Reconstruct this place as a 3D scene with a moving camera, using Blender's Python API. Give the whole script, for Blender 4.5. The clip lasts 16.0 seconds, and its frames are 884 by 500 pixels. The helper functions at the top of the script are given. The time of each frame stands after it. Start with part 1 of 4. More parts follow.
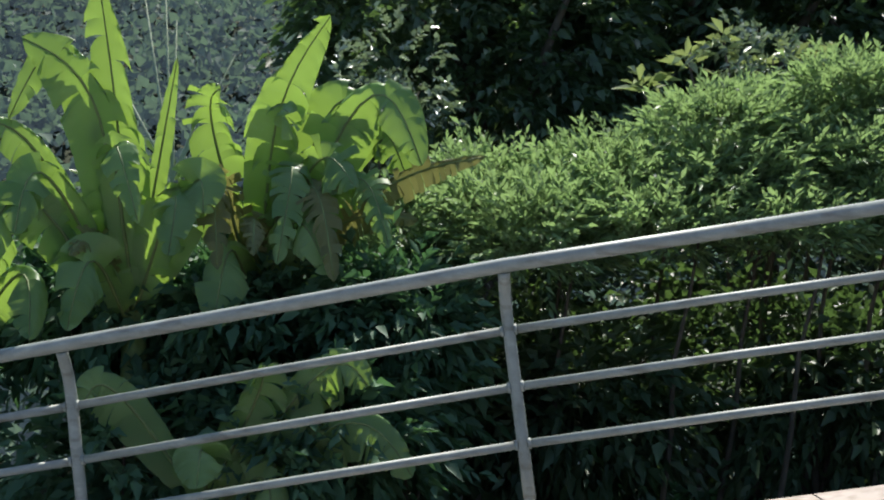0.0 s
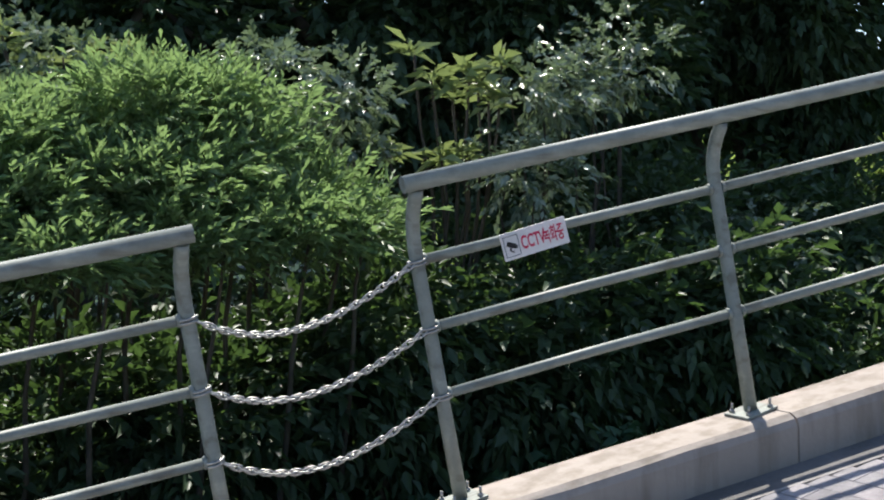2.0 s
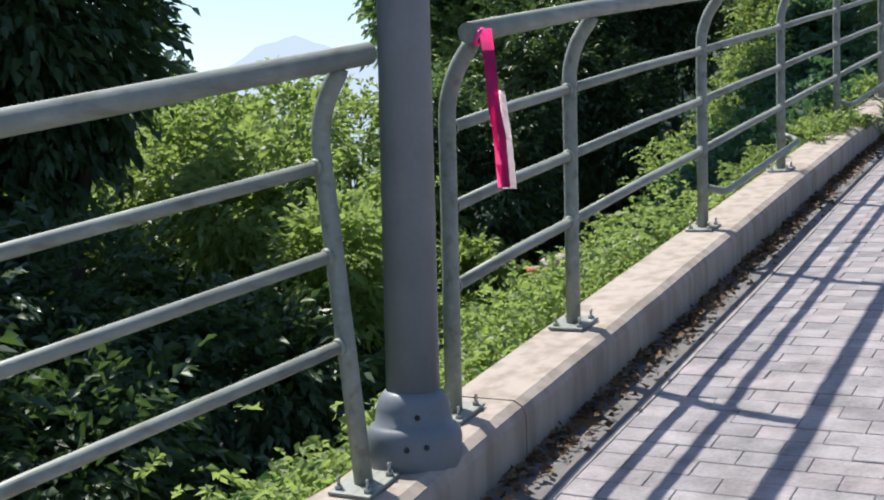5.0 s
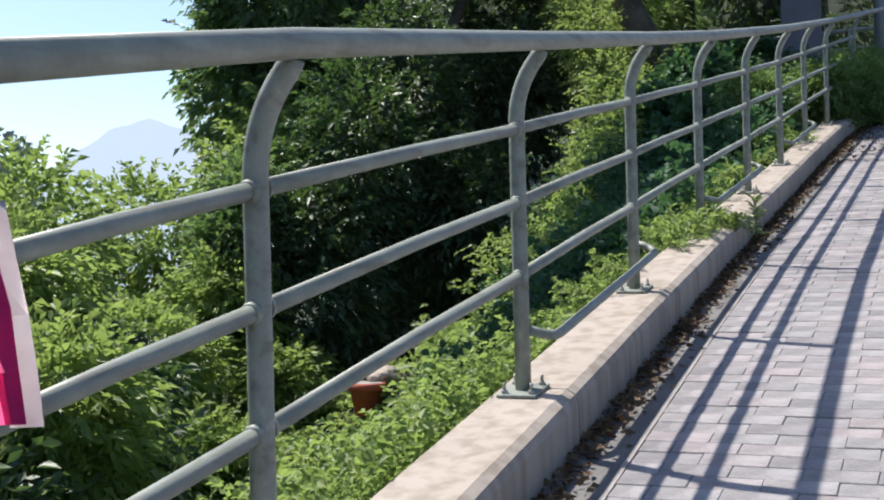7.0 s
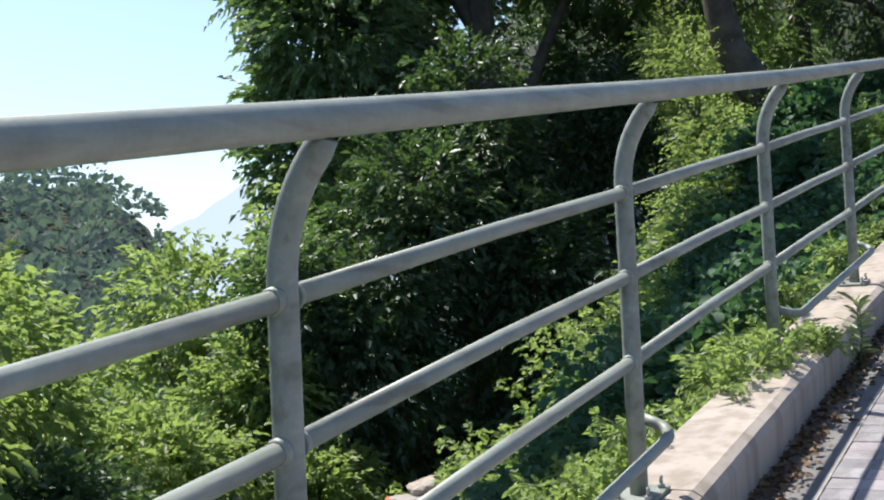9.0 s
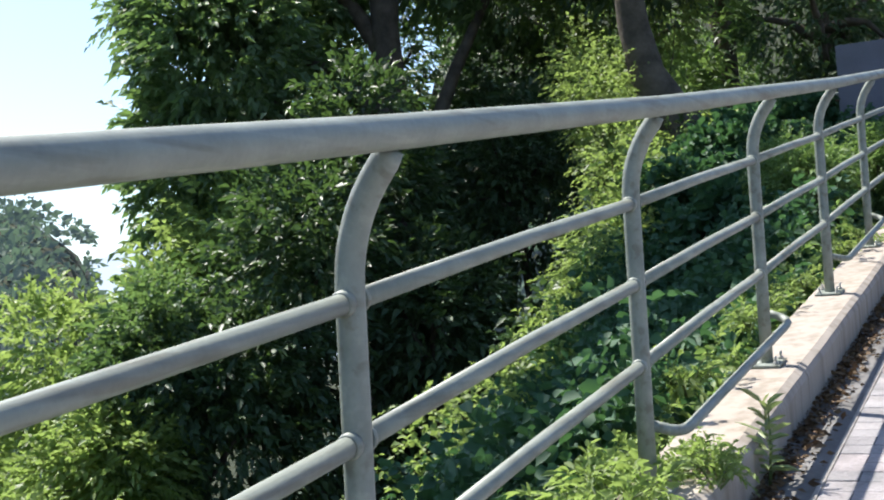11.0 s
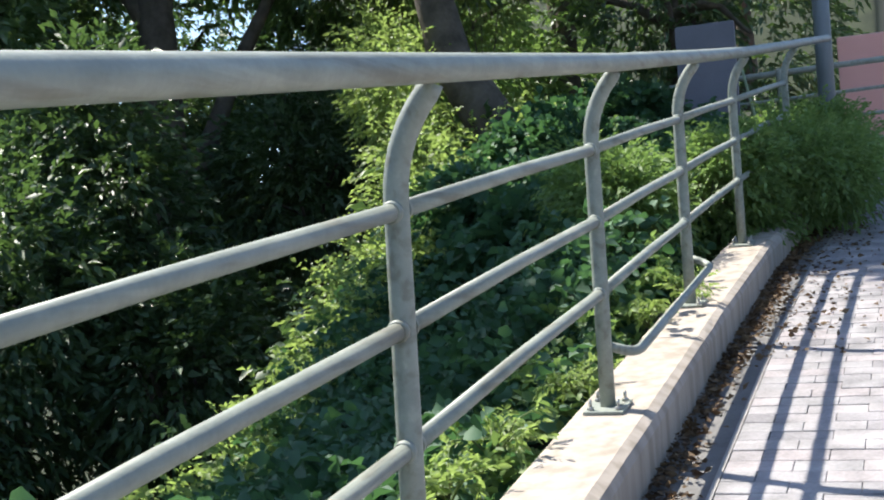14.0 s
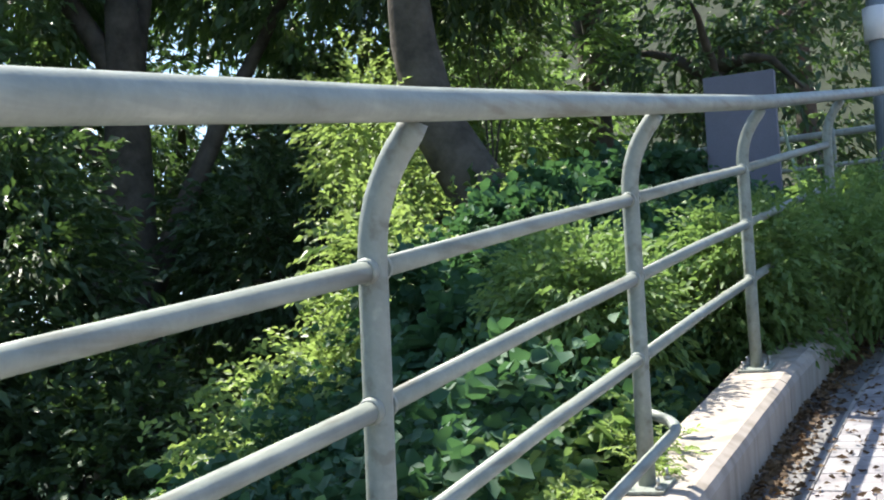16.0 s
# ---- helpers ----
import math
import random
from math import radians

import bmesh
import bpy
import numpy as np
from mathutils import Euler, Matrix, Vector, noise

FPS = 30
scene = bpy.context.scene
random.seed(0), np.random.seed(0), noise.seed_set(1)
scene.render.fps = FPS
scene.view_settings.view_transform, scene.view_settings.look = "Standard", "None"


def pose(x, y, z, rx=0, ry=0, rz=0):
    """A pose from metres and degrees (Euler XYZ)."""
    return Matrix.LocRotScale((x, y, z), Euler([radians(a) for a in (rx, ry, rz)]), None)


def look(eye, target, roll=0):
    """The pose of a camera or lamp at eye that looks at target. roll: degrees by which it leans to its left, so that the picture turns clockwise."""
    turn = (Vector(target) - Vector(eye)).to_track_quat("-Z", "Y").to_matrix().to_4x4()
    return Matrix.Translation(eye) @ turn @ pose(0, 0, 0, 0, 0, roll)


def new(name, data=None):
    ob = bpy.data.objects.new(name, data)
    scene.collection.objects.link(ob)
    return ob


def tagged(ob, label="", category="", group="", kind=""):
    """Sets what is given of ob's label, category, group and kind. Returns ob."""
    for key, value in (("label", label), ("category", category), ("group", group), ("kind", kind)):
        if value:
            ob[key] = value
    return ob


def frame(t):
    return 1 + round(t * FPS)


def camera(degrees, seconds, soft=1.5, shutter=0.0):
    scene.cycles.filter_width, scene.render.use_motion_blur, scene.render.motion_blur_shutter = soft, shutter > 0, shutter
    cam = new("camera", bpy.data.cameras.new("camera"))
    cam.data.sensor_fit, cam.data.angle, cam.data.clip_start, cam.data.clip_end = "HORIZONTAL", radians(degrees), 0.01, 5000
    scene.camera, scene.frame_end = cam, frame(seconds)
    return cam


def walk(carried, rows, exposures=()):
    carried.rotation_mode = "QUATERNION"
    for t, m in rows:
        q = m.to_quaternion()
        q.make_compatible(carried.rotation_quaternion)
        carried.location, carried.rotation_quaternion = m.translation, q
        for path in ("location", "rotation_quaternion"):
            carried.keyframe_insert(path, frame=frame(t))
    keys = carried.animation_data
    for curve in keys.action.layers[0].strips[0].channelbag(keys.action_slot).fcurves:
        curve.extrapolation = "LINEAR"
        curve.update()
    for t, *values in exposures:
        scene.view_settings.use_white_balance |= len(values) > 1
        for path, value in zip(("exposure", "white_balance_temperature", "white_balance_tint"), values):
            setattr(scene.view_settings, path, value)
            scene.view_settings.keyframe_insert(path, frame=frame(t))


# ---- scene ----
cam = camera(39.6, 16.0, soft=2.0)
PATH = [
    (0, (-2.422, -4.082, -0.730), (-2.296, -2.087, -0.794), 0.33),
    (0.5, (-2.007, -3.936, -0.717), (-1.705, -1.960, -0.771), -1.10),
    (1, (-1.755, -3.626, -0.690), (-1.131, -1.726, -0.733), -1.10),
    (1.5, (-1.517, -3.426, -0.603), (-0.675, -1.614, -0.683), -1.60),
    (2, (-1.293, -3.232, -0.557), (-0.326, -1.484, -0.647), -1.70),
    (2.5, (-1.037, -2.969, -0.538), (0.011, -1.268, -0.634), -1.70),
    (3, (-0.659, -2.721, -0.492), (0.499, -1.093, -0.590), -2.00),
    (3.5, (-0.261, -2.520, -0.439), (1.054, -1.018, -0.557), -2.10),
    (4, (0.212, -2.305, -0.370), (1.696, -0.971, -0.495), -2.00),
    (4.5, (0.632, -2.085, -0.326), (2.240, -0.901, -0.448), -1.90),
    (5, (1.056, -1.929, -0.239), (2.784, -0.929, -0.363), -1.40),
    (5.2, (1.231, -1.834, -0.235), (2.996, -0.901, -0.354), -1.50),
    (7.3, (3.371, -1.400, -0.007), (5.206, -0.604, 0.007), -1.60),
    (7.5, (3.604, -1.392, 0.051), (5.419, -0.552, 0.076), -2.10),
    (8, (4.136, -1.336, 0.122), (5.894, -0.384, 0.185), -2.50),
    (8.2, (4.373, -1.326, 0.146), (6.113, -0.342, 0.218), -2.60),
    (10.3, (6.051, -1.152, 0.468), (7.799, -0.188, 0.579), -2.70),
    (10.5, (6.191, -1.154, 0.469), (7.943, -0.198, 0.583), -2.90),
    (11, (6.598, -1.090, 0.524), (8.382, -0.194, 0.643), -3.10),
    (11.5, (7.030, -1.039, 0.603), (8.839, -0.192, 0.713), -3.20),
    (12, (7.477, -0.998, 0.660), (9.306, -0.193, 0.755), -3.36),
    (12.5, (7.988, -0.999, 0.713), (9.831, -0.228, 0.808), -3.56),
    (13, (8.490, -0.960, 0.778), (10.342, -0.212, 0.871), -3.48),
    (13.5, (8.968, -0.952, 0.844), (10.830, -0.227, 0.939), -3.47),
    (14, (9.427, -0.942, 0.928), (11.292, -0.227, 1.020), -3.35),
    (14.5, (9.911, -0.898, 0.993), (11.767, -0.161, 1.093), -3.64),
    (15, (10.461, -0.920, 1.045), (12.304, -0.150, 1.152), -3.54),
    (15.5, (10.922, -0.945, 1.130), (12.758, -0.161, 1.249), -3.84),
    (16, (11.453, -0.952, 1.232), (13.269, -0.137, 1.427), -2.51),
]
EXPOSURES = [(0, 0.86, 6500, 10), (3, 0.70, 6500, 10), (5, 0.66, 6500, 11), (7.5, 0.70, 6500, 11), (10.5, 1.03, 6500, 9), (12.5, 1.26, 6500, 9), (14.5, 1.33, 6600, 8), (16, 1.56, 6600, 8)]
walk(cam, [(t, look(eye, target, roll)) for t, eye, target, roll in PATH], EXPOSURES)

# ---- world, sun ----
SUN_TO = Vector((0.23, 0.60, 1.0)).normalized()
world = bpy.data.worlds.new("world")
scene.world = world
world.use_nodes = True
wn = world.node_tree
sky = wn.nodes.new("ShaderNodeTexSky")
sky.sky_type, sky.sun_disc = "NISHITA", False
sky.sun_elevation = math.asin(SUN_TO.z)
sky.sun_rotation = math.atan2(SUN_TO.x, SUN_TO.y)
sky.air_density, sky.dust_density, sky.ozone_density = 1.0, 0.85, 3.0
wn.links.new(sky.outputs[0], wn.nodes["Background"].inputs[0])
wn.nodes["Background"].inputs[1].default_value = 0.115
sun = new("sun", bpy.data.lights.new("sun", "SUN"))
sun.data.energy, sun.data.angle, sun.data.color = 4.6, radians(0.6), (1.0, 0.95, 0.86)
sun.matrix_world = look((0, 0, 30), Vector((0, 0, 30)) - SUN_TO)

rng = np.random.default_rng(7)


# ---- materials ----
def material(name, colour, colour2=None, scale=6.0, rough=0.8, bump=0.15, fine=60.0, metal=0.0, spec=0.4):
    """A surface with stains at one scale and grain at a finer one."""
    m = bpy.data.materials.new(name)
    m.use_nodes = True
    t = m.node_tree
    b = t.nodes["Principled BSDF"]
    co = t.nodes.new("ShaderNodeTexCoord")
    n1, n2 = t.nodes.new("ShaderNodeTexNoise"), t.nodes.new("ShaderNodeTexNoise")
    n1.inputs["Scale"].default_value, n2.inputs["Scale"].default_value = scale, fine
    n1.inputs["Detail"].default_value, n2.inputs["Detail"].default_value = 6, 4
    for n in (n1, n2):
        t.links.new(co.outputs["Object"], n.inputs["Vector"])
    mul = t.nodes.new("ShaderNodeMath")
    mul.operation = "MULTIPLY_ADD"
    mul.inputs[1].default_value = 0.35
    t.links.new(n2.outputs["Fac"], mul.inputs[0])
    t.links.new(n1.outputs["Fac"], mul.inputs[2])
    ramp = t.nodes.new("ShaderNodeValToRGB")
    ramp.color_ramp.elements[0].position, ramp.color_ramp.elements[1].position = 0.45, 0.9
    ramp.color_ramp.elements[0].color = (*(colour2 or [c * 0.65 for c in colour]), 1)
    ramp.color_ramp.elements[1].color = (*colour, 1)
    t.links.new(mul.outputs[0], ramp.inputs[0])
    t.links.new(ramp.outputs[0], b.inputs["Base Color"])
    b.inputs["Roughness"].default_value, b.inputs["Metallic"].default_value = rough, metal
    b.inputs["Specular IOR Level"].default_value = spec
    if bump:
        bp = t.nodes.new("ShaderNodeBump")
        bp.inputs["Strength"].default_value, bp.inputs["Distance"].default_value = bump, 0.02
        t.links.new(mul.outputs[0], bp.inputs["Height"])
        t.links.new(bp.outputs[0], b.inputs["Normal"])
    return m


def leaf_material(name, dark, light, through_colour, rough=0.45, trans=0.35, haze=0.0, patch=2.6, single=0.5):
    """Thin leaves, each a little different, that let sunlight through."""
    m = bpy.data.materials.new(name)
    m.use_nodes = True
    t = m.node_tree
    b = t.nodes["Principled BSDF"]
    geo = t.nodes.new("ShaderNodeNewGeometry")
    ramp = t.nodes.new("ShaderNodeValToRGB")
    ramp.color_ramp.elements[0].color, ramp.color_ramp.elements[1].color = (*dark, 1), (*light, 1)
    co, ns = t.nodes.new("ShaderNodeTexCoord"), t.nodes.new("ShaderNodeTexNoise")
    ns.inputs["Scale"].default_value, ns.inputs["Detail"].default_value = patch, 2
    t.links.new(co.outputs["Object"], ns.inputs["Vector"])
    spread, tone = t.nodes.new("ShaderNodeMapRange"), t.nodes.new("ShaderNodeMath")
    spread.inputs["From Min"].default_value, spread.inputs["From Max"].default_value = 0.32, 0.68
    spread.inputs["To Max"].default_value = 1.05 - single
    t.links.new(ns.outputs["Fac"], spread.inputs["Value"])
    tone.operation = "MULTIPLY_ADD"
    tone.inputs[1].default_value = single
    t.links.new(geo.outputs["Random Per Island"], tone.inputs[0])
    t.links.new(spread.outputs["Result"], tone.inputs[2])
    t.links.new(tone.outputs[0], ramp.inputs[0])
    t.links.new(ramp.outputs[0], b.inputs["Base Color"])
    b.inputs["Roughness"].default_value = rough
    b.inputs["Specular IOR Level"].default_value = 0.35
    tr = t.nodes.new("ShaderNodeBsdfTranslucent")
    mixc = t.nodes.new("ShaderNodeMix")
    mixc.data_type, mixc.blend_type = "RGBA", "MULTIPLY"
    mixc.inputs["Factor"].default_value = 0.35
    mixc.inputs[6].default_value = (*through_colour, 1)
    t.links.new(ramp.outputs[0], mixc.inputs[7])
    t.links.new(mixc.outputs[2], tr.inputs[0])
    mix = t.nodes.new("ShaderNodeMixShader")
    mix.inputs[0].default_value = trans
    t.links.new(b.outputs[0], mix.inputs[1])
    t.links.new(tr.outputs[0], mix.inputs[2])
    t.links.new(mix.outputs[0], t.nodes["Material Output"].inputs[0])
    # Distance haze is put in as a faint blue glow of the leaves.
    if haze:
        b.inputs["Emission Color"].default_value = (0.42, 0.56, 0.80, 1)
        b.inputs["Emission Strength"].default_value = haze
    return m


M_CONCRETE = material("kerb_concrete", (0.42, 0.364, 0.318), (0.372, 0.321, 0.28), 2.6, 0.9, 0.3, 45)
def streaked(m, strength=0.5):
    """Dark rain streaks and moss down a surface."""
    t = m.node_tree
    b = t.nodes["Principled BSDF"]
    co, mp, ns = t.nodes.new("ShaderNodeTexCoord"), t.nodes.new("ShaderNodeMapping"), t.nodes.new("ShaderNodeTexNoise")
    mp.inputs["Scale"].default_value = (9, 9, 1.1)
    ns.inputs["Scale"].default_value, ns.inputs["Detail"].default_value = 1.6, 7
    ramp = t.nodes.new("ShaderNodeValToRGB")
    ramp.color_ramp.elements[0].position, ramp.color_ramp.elements[1].position = 0.36, 0.56
    ramp.color_ramp.elements[0].color = (0.52, 0.50, 0.44, 1)
    ramp.color_ramp.elements[1].color = (1, 1, 1, 1)
    mix = t.nodes.new("ShaderNodeMix")
    mix.data_type, mix.blend_type = "RGBA", "MULTIPLY"
    mix.inputs["Factor"].default_value = strength
    t.links.new(co.outputs["Object"], mp.inputs[0])
    t.links.new(mp.outputs[0], ns.inputs["Vector"])
    t.links.new(ns.outputs["Fac"], ramp.inputs[0])
    t.links.new(b.inputs["Base Color"].links[0].from_socket, mix.inputs[6])
    t.links.new(ramp.outputs[0], mix.inputs[7])
    t.links.new(mix.outputs[2], b.inputs["Base Color"])


streaked(M_CONCRETE, 0.55)


def scuffed(m):
    """Lengthwise rubs in paint: pale worn lines, and dull brownish grime."""
    t = m.node_tree
    b = t.nodes["Principled BSDF"]
    co, mp, ns = t.nodes.new("ShaderNodeTexCoord"), t.nodes.new("ShaderNodeMapping"), t.nodes.new("ShaderNodeTexNoise")
    mp.inputs["Scale"].default_value = (1.6, 38, 26)
    ns.inputs["Scale"].default_value, ns.inputs["Detail"].default_value = 1.0, 5
    ramp = t.nodes.new("ShaderNodeValToRGB")
    e = ramp.color_ramp.elements
    e[0].position, e[1].position = 0.34, 0.70
    e[0].color, e[1].color = (0.72, 0.66, 0.62, 1), (1.30, 1.26, 1.24, 1)
    e.new(0.46).color = (1, 1, 1, 1)
    e.new(0.58).color = (1, 1, 1, 1)
    mix = t.nodes.new("ShaderNodeMix")
    mix.data_type, mix.blend_type = "RGBA", "MULTIPLY"
    mix.inputs["Factor"].default_value = 0.85
    t.links.new(co.outputs["Object"], mp.inputs[0])
    t.links.new(mp.outputs[0], ns.inputs["Vector"])
    t.links.new(ns.outputs["Fac"], ramp.inputs[0])
    t.links.new(b.inputs["Base Color"].links[0].from_socket, mix.inputs[6])
    t.links.new(ramp.outputs[0], mix.inputs[7])
    t.links.new(mix.outputs[2], b.inputs["Base Color"])


M_RAIL = material("grey_green_paint", (0.285, 0.312, 0.28), (0.205, 0.228, 0.205), 11.0, 0.5, 0.08, 90)
scuffed(M_RAIL)
M_POLE = material("slate_grey_paint", (0.185, 0.215, 0.25), (0.14, 0.163, 0.19), 5.0, 0.45, 0.06, 60)
M_STEEL = material("galvanised_steel", (0.55, 0.55, 0.53), (0.32, 0.31, 0.29), 40.0, 0.4, 0.1, 200, metal=0.8)
def paver_material(name):
    """Worn grey concrete, each block of its own tone, some pinkish."""
    m = material(name, (0.365, 0.347, 0.355), (0.185, 0.178, 0.182), 7.0, 0.9, 0.5, 70)
    t = m.node_tree
    b = t.nodes["Principled BSDF"]
    info, geo = t.nodes.new("ShaderNodeObjectInfo"), t.nodes.new("ShaderNodeNewGeometry")
    add = t.nodes.new("ShaderNodeMath")
    add.operation = "ADD"
    t.links.new(info.outputs["Random"], add.inputs[0])
    t.links.new(geo.outputs["Random Per Island"], add.inputs[1])
    fr = t.nodes.new("ShaderNodeMath")
    fr.operation = "FRACT"
    t.links.new(add.outputs[0], fr.inputs[0])
    tone = t.nodes.new("ShaderNodeValToRGB")
    e = tone.color_ramp.elements
    e[0].color, e[1].color = (0.78, 0.77, 0.79, 1), (1.05, 0.985, 0.985, 1)
    e.new(0.5).color = (1.0, 1.0, 1.0, 1)
    mix = t.nodes.new("ShaderNodeMix")
    mix.data_type, mix.blend_type = "RGBA", "MULTIPLY"
    mix.inputs["Factor"].default_value = 1.0
    t.links.new(fr.outputs[0], tone.inputs[0])
    t.links.new(b.inputs["Base Color"].links[0].from_socket, mix.inputs[6])
    t.links.new(tone.outputs[0], mix.inputs[7])
    t.links.new(mix.outputs[2], b.inputs["Base Color"])
    return m


M_PAVER = paver_material("grey_paver")
M_JOINT = material("joint_sand", (0.36, 0.335, 0.32), (0.24, 0.22, 0.205), 12.0, 1.0, 0.4, 90)
M_GUTTER = material("gutter_concrete", (0.20, 0.192, 0.19), (0.11, 0.105, 0.10), 4.0, 0.9, 0.3, 60)
# Near-black earth: shade below the plants is put into its colour.
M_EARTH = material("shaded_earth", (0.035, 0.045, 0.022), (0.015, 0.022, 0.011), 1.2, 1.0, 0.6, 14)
M_BARK = material("dark_bark", (0.13, 0.11, 0.09), (0.055, 0.046, 0.037), 5.0, 1.0, 0.8, 24)
M_WHITE = material("white_sign_plastic", (0.82, 0.80, 0.80), (0.70, 0.68, 0.68), 8.0, 0.4, 0.0)
M_RED = material("red_print", (0.62, 0.02, 0.09), (0.5, 0.015, 0.07), 20.0, 0.5, 0.0)
M_BLACK = material("black_print", (0.02, 0.02, 0.025), (0.015, 0.015, 0.015), 20.0, 0.5, 0.0)
M_PINK = material("pink_ribbon", (0.85, 0.05, 0.28), (0.7, 0.03, 0.2), 10.0, 0.5, 0.1)
M_RIBBON = material("white_ribbon", (0.85, 0.78, 0.78), (0.75, 0.65, 0.66), 10.0, 0.5, 0.1)
M_STUMP = material("bare_stump_wood", (0.42, 0.30, 0.26), (0.22, 0.15, 0.12), 7.0, 0.85, 0.4)
M_CLAY = material("terracotta", (0.56, 0.13, 0.08), (0.42, 0.09, 0.06), 10.0, 0.8, 0.2)
M_SLAB = material("grey_violet_board", (0.20, 0.20, 0.25), (0.15, 0.15, 0.19), 2.0, 0.7, 0.05)
M_WALL = material("pink_wall_paint", (0.86, 0.46, 0.42), (0.78, 0.40, 0.36), 1.5, 0.8, 0.1)
M_LITTER = leaf_material("dead_leaves", (0.05, 0.03, 0.018), (0.20, 0.13, 0.07), (0.2, 0.1, 0.05), 0.8, 0.05)
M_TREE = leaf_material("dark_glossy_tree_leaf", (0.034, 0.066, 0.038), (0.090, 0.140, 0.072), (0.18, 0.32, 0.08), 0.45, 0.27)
# Lighter version of the tree leaf: sunlight on the crown is in its colour.
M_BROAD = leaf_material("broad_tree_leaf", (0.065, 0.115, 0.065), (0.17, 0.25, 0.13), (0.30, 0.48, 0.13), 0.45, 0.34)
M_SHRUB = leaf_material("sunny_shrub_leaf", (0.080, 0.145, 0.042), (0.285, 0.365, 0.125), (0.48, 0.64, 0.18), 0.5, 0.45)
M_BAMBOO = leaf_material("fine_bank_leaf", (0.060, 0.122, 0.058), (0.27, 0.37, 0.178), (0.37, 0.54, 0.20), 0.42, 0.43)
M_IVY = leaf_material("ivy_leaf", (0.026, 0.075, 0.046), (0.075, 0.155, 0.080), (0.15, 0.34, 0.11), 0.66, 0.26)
M_STAR = leaf_material("pale_lobed_leaf", (0.16, 0.22, 0.09), (0.32, 0.38, 0.18), (0.40, 0.50, 0.18), 0.4, 0.3)
M_SILVER = leaf_material("silvery_small_leaf", (0.06, 0.10, 0.06), (0.42, 0.47, 0.36), (0.30, 0.42, 0.2), 0.25, 0.2)
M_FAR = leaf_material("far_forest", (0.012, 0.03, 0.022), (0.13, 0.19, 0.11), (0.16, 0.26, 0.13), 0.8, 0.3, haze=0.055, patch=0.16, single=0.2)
M_BANANA = leaf_material("banana_leaf", (0.045, 0.115, 0.045), (0.19, 0.30, 0.115), (0.50, 0.76, 0.11), 0.34, 0.34)
M_HEDGE = leaf_material("hedge_leaf", (0.075, 0.140, 0.048), (0.20, 0.29, 0.10), (0.34, 0.52, 0.14), 0.55, 0.38)
M_BSTEM = material("banana_stem", (0.16, 0.22, 0.07), (0.09, 0.12, 0.04), 5.0, 0.6, 0.2)
M_DRY = leaf_material("drying_banana_leaf", (0.05, 0.07, 0.025), (0.17, 0.18, 0.07), (0.42, 0.42, 0.12), 0.6, 0.32)
M_STALK = material("pale_stalk", (0.30, 0.36, 0.24), (0.2, 0.25, 0.15), 8.0, 0.6, 0.1)

# far hills and mountain, their haze put into the surface as a pale glow
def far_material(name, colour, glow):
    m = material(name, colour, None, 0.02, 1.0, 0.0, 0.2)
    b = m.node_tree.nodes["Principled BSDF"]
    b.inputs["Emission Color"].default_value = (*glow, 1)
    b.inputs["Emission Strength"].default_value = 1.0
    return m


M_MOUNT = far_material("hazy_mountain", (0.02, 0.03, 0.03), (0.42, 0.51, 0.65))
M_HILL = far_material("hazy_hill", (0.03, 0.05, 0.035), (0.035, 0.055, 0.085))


# ---- plan: the railing's posts, and the kerb under them ----
# name: x, y, top of the kerb, and how the post leans for each metre of height
POSTS = {
    "Z": (-5.40, 1.55, -2.77, -0.10, 0.10), "A": (-3.58, 1.20, -2.42, -0.12, 0.11), "B": (-1.723, 0.869, -2.06, -0.12, 0.12),
    "C": (0.005, 0.574, -1.770, -0.13, 0.07), "D": (0.780, 0.431, -1.620, -0.12, 0.10), "E": (1.890, 0.186, -1.400, -0.03, 0.17),
    "F": (3.676, -0.162, -1.046, 0.0, 0.12),
    "G": (4.16, -0.16, -0.945, 0, 0), "H": (5.045, -0.154, -0.788, 0, 0), "I": (6.698, -0.094, -0.530, 0, 0), "J": (8.349, -0.036, -0.268, 0, 0),
    "K": (10.0, 0.0, 0.002, 0, 0), "L": (11.648, 0.0, 0.285, 0, 0), "M": (13.293, 0.003, 0.570, 0, 0), "N": (14.939, 0.0, 0.870, 0, 0),
    "O": (16.62, -0.03, 1.18, 0, 0), "P": (18.55, -0.16, 1.56, 0, 0),
}
PX = np.array([-40.0] + [p[0] for p in POSTS.values()] + [21.0, 60.0])
PY = np.array([7.0] + [p[1] for p in POSTS.values()] + [-0.33, -2.0])
PZ = np.array([-9.0] + [p[2] for p in POSTS.values()] + [2.0, 9.0])
KERB = 0.17
FRONT, BACK = 0.165, 0.11


def kerb_y(x):
    return np.interp(x, PX, PY)


def kerb_z(x):
    return np.interp(x, PX, PZ)


